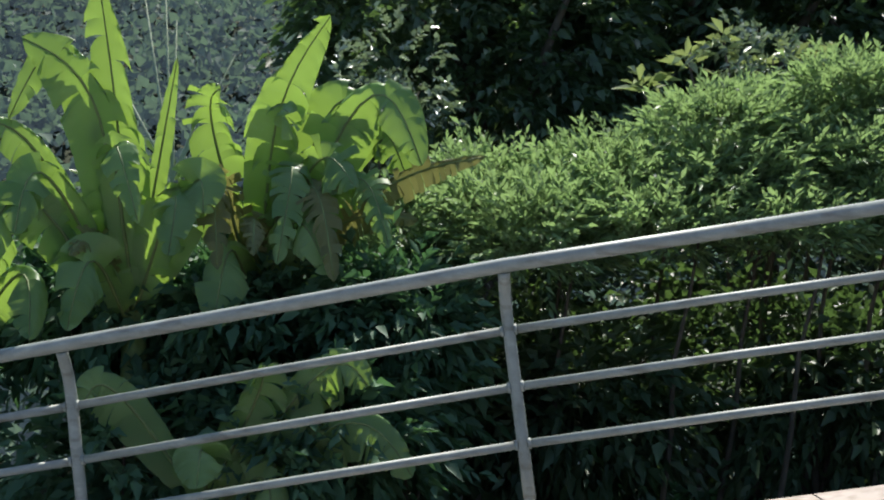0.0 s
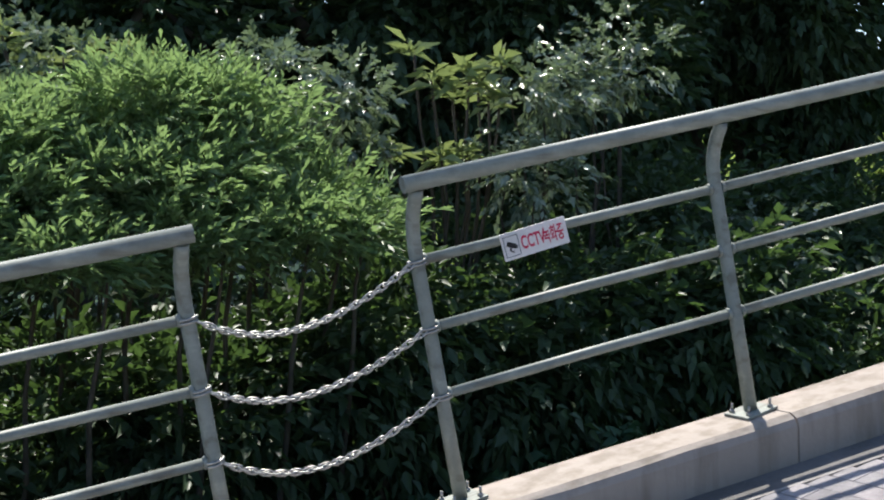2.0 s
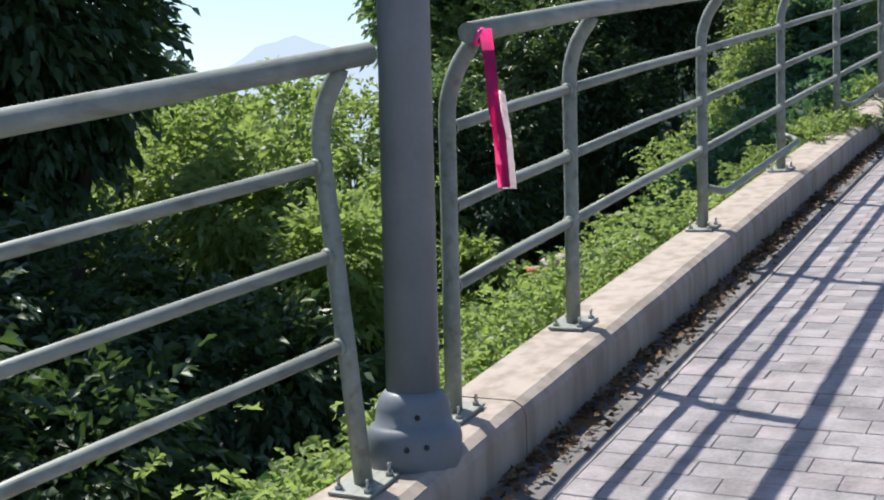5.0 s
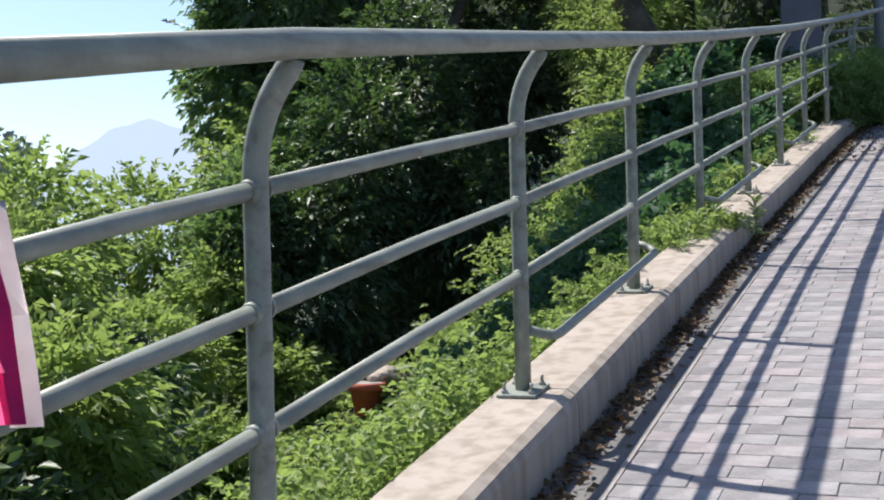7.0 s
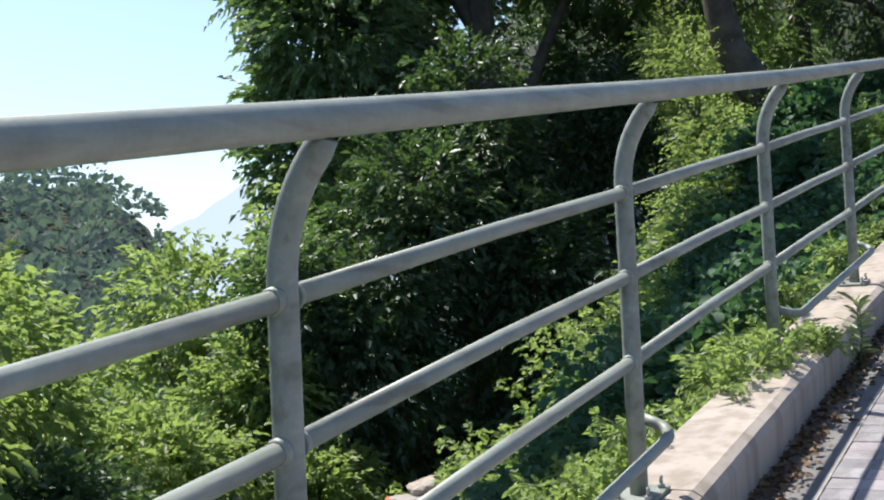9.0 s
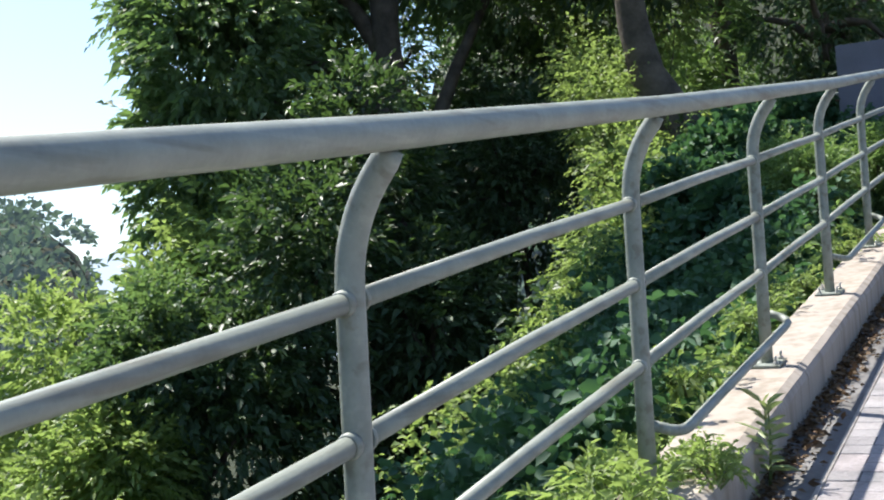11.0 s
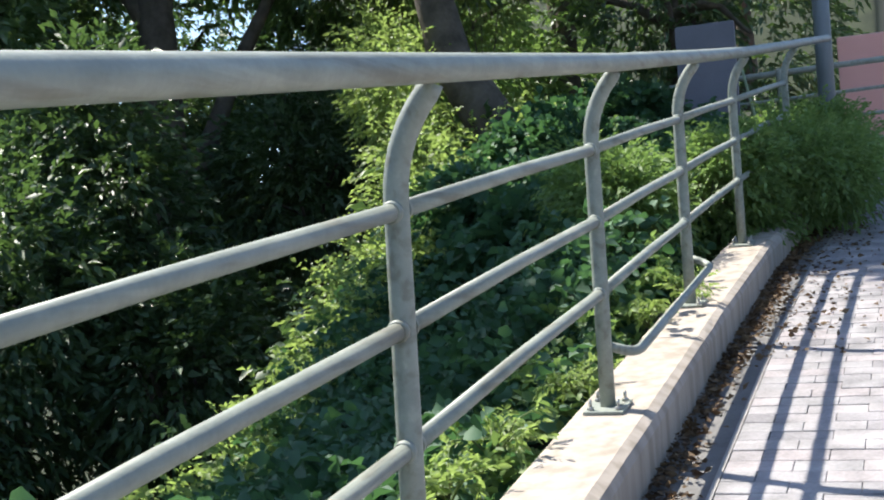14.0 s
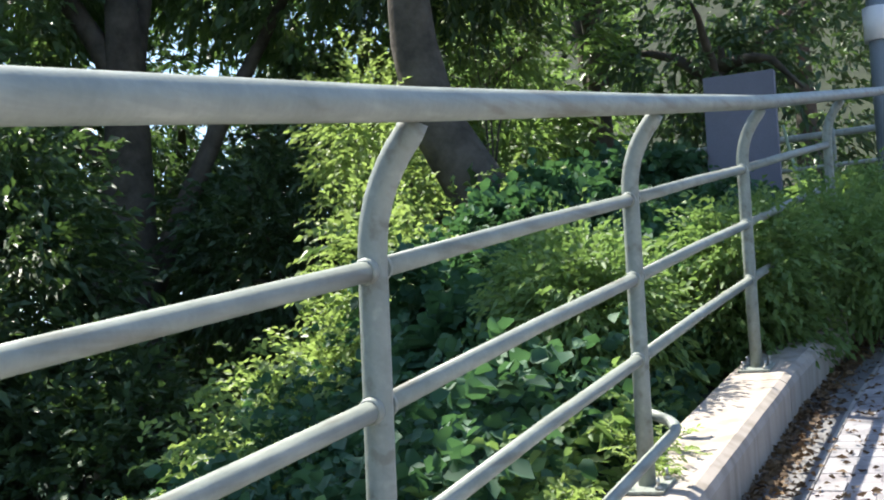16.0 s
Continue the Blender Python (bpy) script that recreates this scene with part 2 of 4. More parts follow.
def ground_z(x, y):
    """The bank and the valley beyond the kerb, with wooded hills across the valley."""
    d = np.maximum(y - kerb_y(x) - BACK, 0.0)
    steep = np.interp(x, [-6, 3, 5, 6, 12, 14, 17, 20, 30], [1.0, 1.0, 0.80, 0.72, 0.66, 0.60, 0.17, -0.12, -0.15])
    shelf = np.interp(x, [-6, 3, 5, 6, 12, 14, 17, 20], [0.9, 0.9, 2.0, 4.5, 6, 6, 9, 9])
    z = kerb_z(x) - 0.10 - steep * np.minimum(d, shelf) - np.where(steep > 0.3, 0.10 * np.maximum(d - shelf, 0), 0.0) - 0.9 * np.clip(d - 6.5, 0, 30)
    # beyond the ivy the bank breaks off into a shaded hollow
    z = z - 1.3 * np.clip(d - 2.7, 0, 2.6) * np.clip((x - 14.8) / 1.2, 0, 1) * np.clip((40 - x) / 15, 0, 1)
    # a small open terrace round the flower pot
    terrace = -1.95 + 0.1 * (x - 14) - 1.2 * np.maximum(y - 6.6, 0) - 1.2 * np.maximum(12.8 - x, 0) - 1.2 * np.maximum(x - 18, 0)
    z = np.where(y > 2.5, np.maximum(z, terrace), z)
    r = np.hypot(x, y)
    th = np.degrees(np.arctan2(y, x))
    e = np.interp(th, [0, 22, 29, 33, 37.5, 39.5, 41, 43, 47, 60, 85, 95, 110, 180], [24, 20, -1, -4, -3, 0.5, 4.0, 5.6, 6.2, 7, 10, 13, 14, 16])
    far = -14 + (14 + 140 * np.tan(np.radians(e))) * np.clip((r - 45) / 95, 0, 1) - np.clip(r - 170, 0, 200) * 0.3
    k = np.clip((r - 30) / 18, 0, 1)
    k = k * k * (3 - 2 * k)
    return np.where(y > 0, z * (1 - k) + far * k, z)


# ---- mesh helpers ----
def part(name, bm, mat, parent=None, label=""):
    me = bpy.data.meshes.new(name)
    bm.to_mesh(me)
    bm.free()
    me.materials.append(mat)
    ob = new(name, me)
    if parent is not None:
        ob.parent = parent
    if label:
        ob["label"] = label
    return ob


def smooth(ob):
    for p in ob.data.polygons:
        p.use_smooth = True
    return ob


def thing(name, label, category, at=(0, 0, 0), group=""):
    ob = new(name)
    ob.location = at
    ob.empty_display_size = 0.1
    return tagged(ob, label, category, group)


def raw(name, verts, faces, mat, parent=None, label=""):
    me = bpy.data.meshes.new(name)
    me.from_pydata(verts, [], faces)
    me.materials.append(mat)
    ob = new(name, me)
    if parent is not None:
        ob.parent = parent
    if label:
        ob["label"] = label
    return ob


def tube(bm, pts, radii, sides=10, caps=True):
    """A pipe along points."""
    pts = [Vector(p) for p in pts]
    if not hasattr(radii, "__len__"):
        radii = [radii] * len(pts)
    rings = []
    up = Vector((0, 0, 1))
    last = None
    for i, p in enumerate(pts):
        d = (pts[min(i + 1, len(pts) - 1)] - pts[max(i - 1, 0)]).normalized()
        if last is None:
            a = d.cross(up if abs(d.z) < 0.95 else Vector((1, 0, 0))).normalized()
        else:
            a = (last - d * last.dot(d)).normalized()
        last = a
        b = d.cross(a)
        rings.append([bm.verts.new(p + (a * math.cos(2 * math.pi * k / sides) + b * math.sin(2 * math.pi * k / sides)) * radii[i]) for k in range(sides)])
    for r0, r1 in zip(rings, rings[1:]):
        for k in range(sides):
            f = bm.faces.new((r0[k], r0[(k + 1) % sides], r1[(k + 1) % sides], r1[k]))
            f.smooth = True
    if caps:
        bm.faces.new(rings[0][::-1])
        bm.faces.new(rings[-1])
    bm.normal_update()


def box(bm, x0, x1, y0, y1, z0, z1, bevel=0.0):
    vs = [bm.verts.new((x, y, z)) for z in (z0, z1) for y in (y0, y1) for x in (x0, x1)]
    fs = [bm.faces.new([vs[i] for i in q]) for q in ((0, 2, 3, 1), (4, 5, 7, 6), (0, 1, 5, 4), (2, 6, 7, 3), (0, 4, 6, 2), (1, 3, 7, 5))]
    if bevel:
        es = list({e for f in fs for e in f.edges})
        bmesh.ops.bevel(bm, geom=es, offset=bevel, segments=2, affect="EDGES", profile=0.6)


def leaves(name, pts, dirs, length, width, mat, parent=None, label="", fold=0.25, droop=0.2, oval=False):
    """Folded leaves at points, one mesh: pointed, or oval with two corners a side."""
    n = len(pts)
    dirs = dirs / np.linalg.norm(dirs, axis=1, keepdims=True)
    rnd = rng.normal(size=(n, 3)) * 0.8
    rnd[:, 2] += 0.8
    side = np.cross(dirs, rnd)
    side /= np.linalg.norm(side, axis=1, keepdims=True) + 1e-9
    nor = np.cross(side, dirs)
    ln = (length * rng.uniform(0.55, 1.35, n))[:, None]
    wd = ln * (width / length) * rng.uniform(0.8, 1.2, n)[:, None]
    down = np.array([0, 0, 1.0]) * ln * droop
    tip = pts + dirs * ln - down
    if oval:
        low, high = pts + dirs * ln * 0.25 + nor * wd * fold, pts + dirs * ln * 0.66 + nor * wd * fold - down * 0.4
        rows = [pts, low + side * wd * 0.42, high + side * wd * 0.45, tip, high - side * wd * 0.45, low - side * wd * 0.42]
        corners, each = [0, 1, 2, 3, 0, 3, 4, 5], 4
    else:
        mid = pts + dirs * ln * 0.42 + nor * wd * fold
        rows = [pts, mid + side * wd / 2, tip, mid - side * wd / 2]
        corners, each = [0, 1, 2, 0, 2, 3], 3
    v = np.stack(rows, 1)
    k = np.arange(n)[:, None] * len(rows)
    faces = (k + corners).reshape(-1)
    me = bpy.data.meshes.new(name)
    me.vertices.add(len(rows) * n)
    me.vertices.foreach_set("co", v.reshape(-1))
    me.loops.add(len(faces))
    me.loops.foreach_set("vertex_index", faces.astype(np.int32))
    me.polygons.add(2 * n)
    me.polygons.foreach_set("loop_start", np.arange(0, len(faces), each, dtype=np.int32))
    me.update(calc_edges=True)
    me.materials.append(mat)
    ob = new(name, me)
    if parent is not None:
        ob.parent = parent
    if label:
        ob["label"] = label
    return ob


def sprays(at, way, per, length, droop=0.35, open_angle=0.85):
    """Leaves set in two rows along twigs that start at points and arch over: their places, and the way that they point."""
    n = len(at)
    way = way / (np.linalg.norm(way, axis=1, keepdims=True) + 1e-9)
    side = np.cross(way, rng.normal(size=(n, 3)) * 0.45 + np.array([0, 0, 1.0]))
    side /= np.linalg.norm(side, axis=1, keepdims=True) + 1e-9
    ln = length * rng.uniform(0.6, 1.3, n)[:, None]
    P, D = [], []
    for k in range(per):
        f = (k + 0.6) / per
        sign = 1 if k % 2 else -1
        P.append(at + way * ln * f - np.array([0, 0, 1.0]) * ln * droop * f * f)
        along = way - np.array([0, 0, 2.0]) * droop * f
        D.append(along + side * sign * open_angle * (1 - 0.6 * f) + rng.normal(size=(n, 3)) * 0.16)
    return np.concatenate(P), np.concatenate(D)


def clumps(centre, radii, count, per, spread, shell=0.55, top=-1.0, twig=8, droop=0.22, lobes=8):
    """Leafy twigs on the outside of several lobes, which together make an uneven crown."""
    radii = np.array(radii)
    lc = rng.normal(size=(lobes, 3))
    lc /= np.linalg.norm(lc, axis=1, keepdims=True)
    lc *= rng.uniform(0.30, 0.66, lobes)[:, None]
    lr = rng.uniform(0.34, 0.58, lobes)
    n = int(count * per / twig)
    k = rng.choice(lobes, n * 2, p=lr**2 / np.sum(lr**2))
    d = rng.normal(size=(n * 2, 3))
    d /= np.linalg.norm(d, axis=1, keepdims=True)
    u = lc[k] + d * (lr[k] * rng.uniform(shell, 1.0, n * 2) ** 0.5)[:, None]
    inside = np.min(np.linalg.norm(u[:, None] - lc[None], axis=2) / lr[None] + (np.arange(lobes)[None] == k[:, None]) * 9, axis=1)
    ok = (d[:, 2] > top) & (inside > 0.62)
    u, d = u[ok][:n], d[ok][:n]
    at = np.array(centre) + u * radii + rng.normal(size=u.shape) * spread * 0.35
    return sprays(at, d + 0.35 * u + rng.normal(size=d.shape) * 0.45 + np.array([0, 0, 0.18]), twig, spread * 1.9, droop)


def limb_points(a, b, bend, n=7):
    a, b = Vector(a), Vector(b)
    out = []
    for i in range(n):
        s = i / (n - 1)
        out.append(a.lerp(b, s) + Vector(bend) * math.sin(math.pi * s) + Vector((noise.noise(a + b * s * 3), noise.noise(b + a * s * 4), 0)) * 0.08)
    return out


def tree(label, base, height, crown, radii, leaf, mat, count, per, spread, trunk=0.15, lean=(0, 0, 0), name="tree", limbs=5, leafw=0.45, oval=False):
    """A tapered trunk with limbs, and a crown of leaf clumps."""
    t = thing(name, label, "tree" if name == "tree" else "shrub", base)
    bm = bmesh.new()
    top = Vector(crown) - Vector(base)
    stem = limb_points((0, 0, -0.3), top, lean, 9)
    tube(bm, stem, [trunk * (1.15 - 0.95 * i / 8) for i in range(9)], 10)
    for k in range(limbs):
        s = stem[3 + k % 5]
        a = 2.4 * k + 0.7
        tip = top + Vector((math.cos(a) * radii[0], math.sin(a) * radii[1], (0.5 - rng.random()) * radii[2])) * 0.75
        lp = limb_points(s, tip, (0, 0, 0.25), 6)
        tube(bm, lp, [trunk * 0.5 * (1 - 0.8 * i / 5) for i in range(6)], 7)
    part("trunk", bm, M_BARK, t)
    p, d = clumps(tuple(top), radii, count, per, spread)
    leaves("crown", p, d, leaf, leaf * leafw, mat, t, oval=oval)
    return t


# ---- ground ----
gx = np.unique(np.concatenate([np.linspace(-300, -40, 30), np.linspace(-40, -8, 24), np.linspace(-8, 32, 90), np.linspace(32, 90, 40), np.linspace(90, 260, 60), np.linspace(260, 3000, 24)]))
gy = np.unique(np.concatenate([np.linspace(0, 12, 44), np.linspace(12, 90, 60), np.linspace(90, 260, 50), np.linspace(260, 3000, 24)]))
gv, gf = [], []
for j, oy in enumerate(gy):
    for x in gx:
        y = kerb_y(x) + BACK + oy if oy < 12 else oy
        z = float(ground_z(x, y))
        if 0.3 < oy < 30:
            z += 0.12 * noise.noise(Vector((x * 0.9, y * 0.9, 0)))
        gv.append((x, y, min(z, 330)))
for j in range(len(gy) - 1):
    for i in range(len(gx) - 1):
        a = j * len(gx) + i
        gf.append((a, a + 1, a + len(gx) + 1, a + len(gx)))
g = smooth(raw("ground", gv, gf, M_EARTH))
tagged(g, "earth bank falling away beyond the kerb, coloured dark as in shade", "ground", kind="structure")

# path: joint bed under the pavers, and the hillside behind it
xs = np.unique(np.concatenate([np.linspace(-60, -6, 12), np.linspace(-6, 22, 113), np.linspace(22, 60, 12)]))
pv, pf = [], []
for x in xs:
    z = float(kerb_z(x)) - KERB
    y0 = float(kerb_y(x)) - FRONT + 0.05
    pv += [(x, y0, z - 0.012), (x, y0 - 0.25, z - 0.012), (x, -4.0, z - 0.012), (x, -8.5, z - 0.012)]
for i in range(len(xs) - 1):
    for k in range(3):
        a = i * 4 + k
        pf.append((a, a + 1, a + 5, a + 4))
tagged(raw("pavement", pv, pf, M_JOINT), "dark sandy bed under grey path pavers", "pavement", kind="structure")
hv, hf = [], []
for x in xs:
    z = float(kerb_z(x)) - KERB
    hv += [(x, -8.5, z - 0.012), (x, -9.5, z + 0.5), (x, -30, z + 9), (x, -300, z + 60)]
for i in range(len(xs) - 1):
    for k in range(3):
        a = i * 4 + k
        hf.append((a, a + 1, a + 5, a + 4))
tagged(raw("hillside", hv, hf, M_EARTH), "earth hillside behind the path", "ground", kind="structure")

# smooth dark gutter along the kerb's foot, with a pale mortar edge against the pavers
def strip_along(name, label, near, far, lift, mat):
    v, f = [], []
    for x in xs:
        z, y = float(kerb_z(x)) - KERB + lift, float(kerb_y(x)) - FRONT
        v += [(x, y - near, z), (x, y - far, z), (x, y - far, z - 0.03)]
    for i in range(len(xs) - 1):
        for k in range(2):
            a = i * 3 + k
            f.append((a, a + 1, a + 4, a + 3))
    tagged(raw(name, v, f, mat), label, "gutter", kind="structure")


strip_along("gutter", "smooth dark grey concrete gutter along the kerb", -0.01, 0.182, -0.006, M_GUTTER)
strip_along("gutter_trim", "thin pale mortar edge between gutter and pavers", 0.182, 0.199, 0.002, M_JOINT)

# kerb blocks between joints
JOINTS = [-20.0, -8.0, -3.8, -0.6, 1.95, 4.3, 6.75, 8.42, 11.6, 14.3, 16.4, 19.0, 22.0]
PROFILE = [(-FRONT - 0.004, -KERB - 0.15), (-FRONT - 0.002, -0.042), (-FRONT + 0.010, -0.016), (-FRONT + 0.038, 0.0), (BACK - 0.02, 0.0), (BACK, -0.015), (BACK, -0.9)]
for x0, x1 in zip(JOINTS, JOINTS[1:]):
    bm = bmesh.new()
    rows = []
    nn = max(4, int((x1 - x0) / 0.2))
    for i in range(nn + 1):
        x = x0 + 0.004 + (x1 - x0 - 0.008) * i / nn
        y, z = float(kerb_y(x)), float(kerb_z(x))
        wob = 0.006 * noise.noise(Vector((x * 2.1, 3, 0)))
        rows.append([bm.verts.new((x, y + a + (wob if k in (1, 2, 3) else 0), z + b + (0.006 * noise.noise(Vector((x * 3, k, 5))) if k in (1, 2) else 0))) for k, (a, b) in enumerate(PROFILE)])
    for r0, r1 in zip(rows, rows[1:]):
        for k in range(len(PROFILE) - 1):
            bm.faces.new((r0[k], r1[k], r1[k + 1], r0[k + 1]))
    bm.faces.new(rows[0])
    bm.faces.new(rows[-1][::-1])
    bm.normal_update()
    tagged(part("kerb", bm, M_CONCRETE), "pale weathered concrete kerb under the railing", "kerb", "kerb blocks", "structure")

# ---- railing ----
H3, H2, H1, HT, IN = 0.371, 0.604, 0.836, 1.108, 0.10
R_TOP, R_POST, R_RAIL = 0.030, 0.0255, 0.0185


def at_post(k, h, inward=0.0):
    x, y, z, lx, ly = POSTS[k]
    return Vector((x + lx * h, y + ly * h - inward, z + h))


def bolt_mesh():
    bm = bmesh.new()
    tube(bm, [(0, 0, 0), (0, 0, 0.012)], 0.011, 6)
    tube(bm, [(0, 0, 0.012), (0, 0, 0.035)], 0.0055, 6)
    me = bpy.data.meshes.new("bolt")
    bm.to_mesh(me)
    bm.free()
    me.materials.append(M_STEEL)
    return me


BOLT = bolt_mesh()


def post(rail, k):
    """A pipe post that bends in at the top, with its base plate and bolts."""
    base = at_post(k, 0)
    lean = Vector((*POSTS[k][3:], 0))
    bm = bmesh.new()
    pts = [base + Vector((0, 0, h)) for h in (0.008, 0.4, 0.80, 0.86)]
    for i in range(1, 8):
        a = radians(42) * i / 7
        r = 0.30
        pts.append(base + Vector((0, -r * (1 - math.cos(a)), 0.86 + r * math.sin(a))))
    pts.append(base + Vector((0, -IN + 0.012, HT - 0.026)))
    pts = [q + lean * (q.z - base.z) for q in pts]
    tube(bm, pts, R_POST, 14)
    p = part("post", bm, M_RAIL, rail)
    slope = (kerb_z(base.x + 0.1) - kerb_z(base.x - 0.1)) / 0.2
    bm = bmesh.new()
    box(bm, -0.075, 0.075, -0.065, 0.065, 0.0, 0.010, 0.002)
    bmesh.ops.transform(bm, matrix=Matrix.Translation(base + Vector((0, 0, 0.002))) @ Matrix.Rotation(-math.atan(slope), 4, "Y"), verts=bm.verts)
    part("base_plate", bm, M_RAIL, p)
    for sx in (-0.052, 0.052):
        for sy in (-0.045, 0.045):
            b = new("bolt", BOLT)
            b.parent = p
            b.location = base + Vector((sx, sy, 0.010 + slope * sx))
    return p


def bent_rail(keys, h, inward, ends=(0, 0)):
    out = []
    for i, k in enumerate(keys):
        out.append(at_post(k, h, inward))
    if ends[0]:
        out[0] = out[0] + (out[0] - out[1]).normalized() * ends[0]
    if ends[1]:
        out[-1] = out[-1] + (out[-1] - out[-2]).normalized() * ends[1]
    return out


def railing(keys, label, ends=(0.05, 0.05)):
    r = thing("railing", label, "railing", group="railing sections")
    for k in keys:
        post(r, k)
    for a, b in zip(keys, keys[1:]):
        for h in (H3, H2, H1):
            bm = bmesh.new()
            p, q = at_post(a, h), at_post(b, h)
            d = (q - p).normalized()
            tube(bm, [p + d * 0.02, p.lerp(q, 0.5) + Vector((0, 0.004, 0.003)), q - d * 0.02], R_RAIL, 12)
            rail = part("rail", bm, M_RAIL, r)
            for e, w in ((p, d), (q, -d)):
                bm = bmesh.new()
                tube(bm, [e + w * 0.020, e + w * 0.030, e + w * 0.036], [0.0235, 0.0235, 0.020], 12)
                part("collar", bm, M_RAIL, rail)
    bm = bmesh.new()
    pts = bent_rail(keys, HT, IN, ends)
    tube(bm, pts, R_TOP, 16)
    part("top_rail", bm, M_RAIL, r)
    return r


railing(["Z", "A", "B", "C"], "grey-green painted pipe railing bolted to the concrete kerb", (0.05, 0.04))
railing(["D", "E", "F"], "grey-green pipe railing with a sign hung on it, on the kerb", (0.05, 0.10))
railing(["G", "H", "I", "J", "K", "L", "M", "N", "O", "P"], "long grey-green pipe railing climbing along the kerb beside the path", (0.05, 1.9))


def foot_bar(a, b):
    """A low bar that stands out from the posts, along the kerb's edge."""
    t = thing("foot_bar", "grey-green bent steel bar low between railing posts", "rail", group="low bent bars")
    p, q = at_post(a, 0.20), at_post(b, 0.20)
    d = (q - p).normalized()
    out = Vector((0, -0.095, -0.035))
    pts = [p + d * 0.01]
    for i in range(5):
        s = i / 4
        pts.append(p + d * (0.03 + 0.10 * s * s) + out * (0.45 + 0.55 * math.sin(s * math.pi / 2)))
    for i in range(5):
        s = 1 - i / 4
        pts.append(q - d * (-0.06 + 0.10 * s * s) + out * (0.45 + 0.55 * math.sin(s * math.pi / 2)))
    pts.append(q + d * 0.06 + Vector((0, 0.0, 0)))
    bm = bmesh.new()
    tube(bm, pts, 0.0165, 12)
    part("bar", bm, M_RAIL, t)


foot_bar("I", "J")
foot_bar("K", "L")
foot_bar("M", "N")

# chains across the gap
def link_mesh():
    bm = bmesh.new()
    pts = []
    for i in range(13):
        a = 2 * math.pi * i / 12
        pts.append((0.016 * math.cos(a) + (0.007 if math.cos(a) > 0 else -0.007), 0.0095 * math.sin(a), 0))
    tube(bm, pts, 0.0034, 6, caps=False)
    me = bpy.data.meshes.new("link")
    bm.to_mesh(me)
    bm.free()
    me.materials.append(M_STEEL)
    return me


LINK = link_mesh()
for h, sag in ((H1, 0.115), (H2, 0.10), (H3, 0.11)):
    ch = thing("chain", "galvanised steel chain hung slack between two railing posts", "chain", group="chains across the gap")
    a, b = at_post("C", h) + Vector((0.03, -0.02, -0.01)), at_post("D", h) + Vector((-0.03, -0.02, -0.01))
    n = 30
    pt = lambda s: a.lerp(b, s) + Vector((0, 0, -sag * 4 * s * (1 - s) * (1.15 - 0.35 * s)))
    for i in range(n):
        p, q = pt(i / n), pt((i + 1) / n)
        d = q - p
        l = new("link", LINK)
        l.parent = ch
        rot = d.to_track_quat("X", "Z").to_matrix().to_4x4() @ Matrix.Rotation(radians(90 if i % 2 else 10), 4, "X")
        l.matrix_basis = Matrix.Translation((p + q) / 2) @ rot
    for k in ("C", "D"):
        bm = bmesh.new()
        c = at_post(k, h)
        ring = [c + Vector((0.032 * math.cos(u), 0.032 * math.sin(u), -0.01 + 0.008 * math.cos(u))) for u in np.linspace(0, 2 * math.pi, 15)]
        tube(bm, ring, 0.0045, 6, caps=False)
        tube(bm, [p + Vector((0, 0, 0.012)) for p in ring], 0.0045, 6, caps=False)
        part("wrap", bm, M_STEEL, ch)


def text_mesh(body, size, mat, parent, m, name="lettering", stretch=1.0):
    cu = bpy.data.curves.new(name, "FONT")
    cu.body, cu.size, cu.extrude, cu.offset = body, size, 0.0006, 0.0011
    tmp = bpy.data.objects.new(name, cu)
    me = bpy.data.meshes.new_from_object(tmp)
    bpy.data.objects.remove(tmp)
    me.materials.clear()
    me.materials.append(mat)
    ob = new(name, me)
    ob.parent = parent
    ob.matrix_basis = m @ Matrix.Diagonal((stretch, 1, 1, 1))
    return ob


# sign on the upper rail
d = (at_post("E", H1) - at_post("D", H1)).normalized()
mid = at_post("D", H1).lerp(at_post("E", H1), 0.36)
sg = thing("sign", "small white plate with red and black print, tied to the railing", "sign", mid)
sg.rotation_euler = (0, -math.asin(d.z) - radians(3), math.atan2(d.y, d.x))
bm = bmesh.new()
box(bm, -0.130, 0.130, -0.0265, -0.0225, -0.068, 0.030, 0.0015)
part("plate", bm, M_WHITE, sg)
FACE = Matrix.Translation((0, -0.0272, -0.019)) @ Matrix.Rotation(radians(90), 4, "X")
text_mesh("CCTV", 0.066, M_RED, sg, FACE @ Matrix.Translation((-0.056, -0.022, 0)), stretch=0.55)
text_mesh("\ub179\ud654\uc911", 0.064, M_RED, sg, FACE @ Matrix.Translation((0.033, -0.022, 0)), "characters", stretch=0.47)
bm = bmesh.new()
for x0, x1, z0, z1 in ((-0.122, -0.064, 0.015, 0.0175), (-0.122, -0.064, -0.0575, -0.055), (-0.122, -0.1195, -0.055, 0.015), (-0.0665, -0.064, -0.055, 0.015)):
    box(bm, x0, x1, -0.0285, -0.0272, z0, z1)
part("border", bm, M_POLE, sg, "thin grey border")
bm = bmesh.new()
box(bm, -0.020, 0.016, -0.0285, -0.0272, -0.008, 0.010, 0.0005)
box(bm, 0.012, 0.024, -0.0286, -0.0272, -0.004, 0.006)
box(bm, -0.004, 0.002, -0.0286, -0.0272, -0.020, -0.006)
box(bm, 0.0, 0.016, -0.0286, -0.0272, -0.022, -0.017)
bmesh.ops.transform(bm, matrix=Matrix.Translation((-0.093, 0, -0.018)) @ Matrix.Rotation(radians(28), 4, "Y"), verts=bm.verts)
part("camera_symbol", bm, M_BLACK, sg)

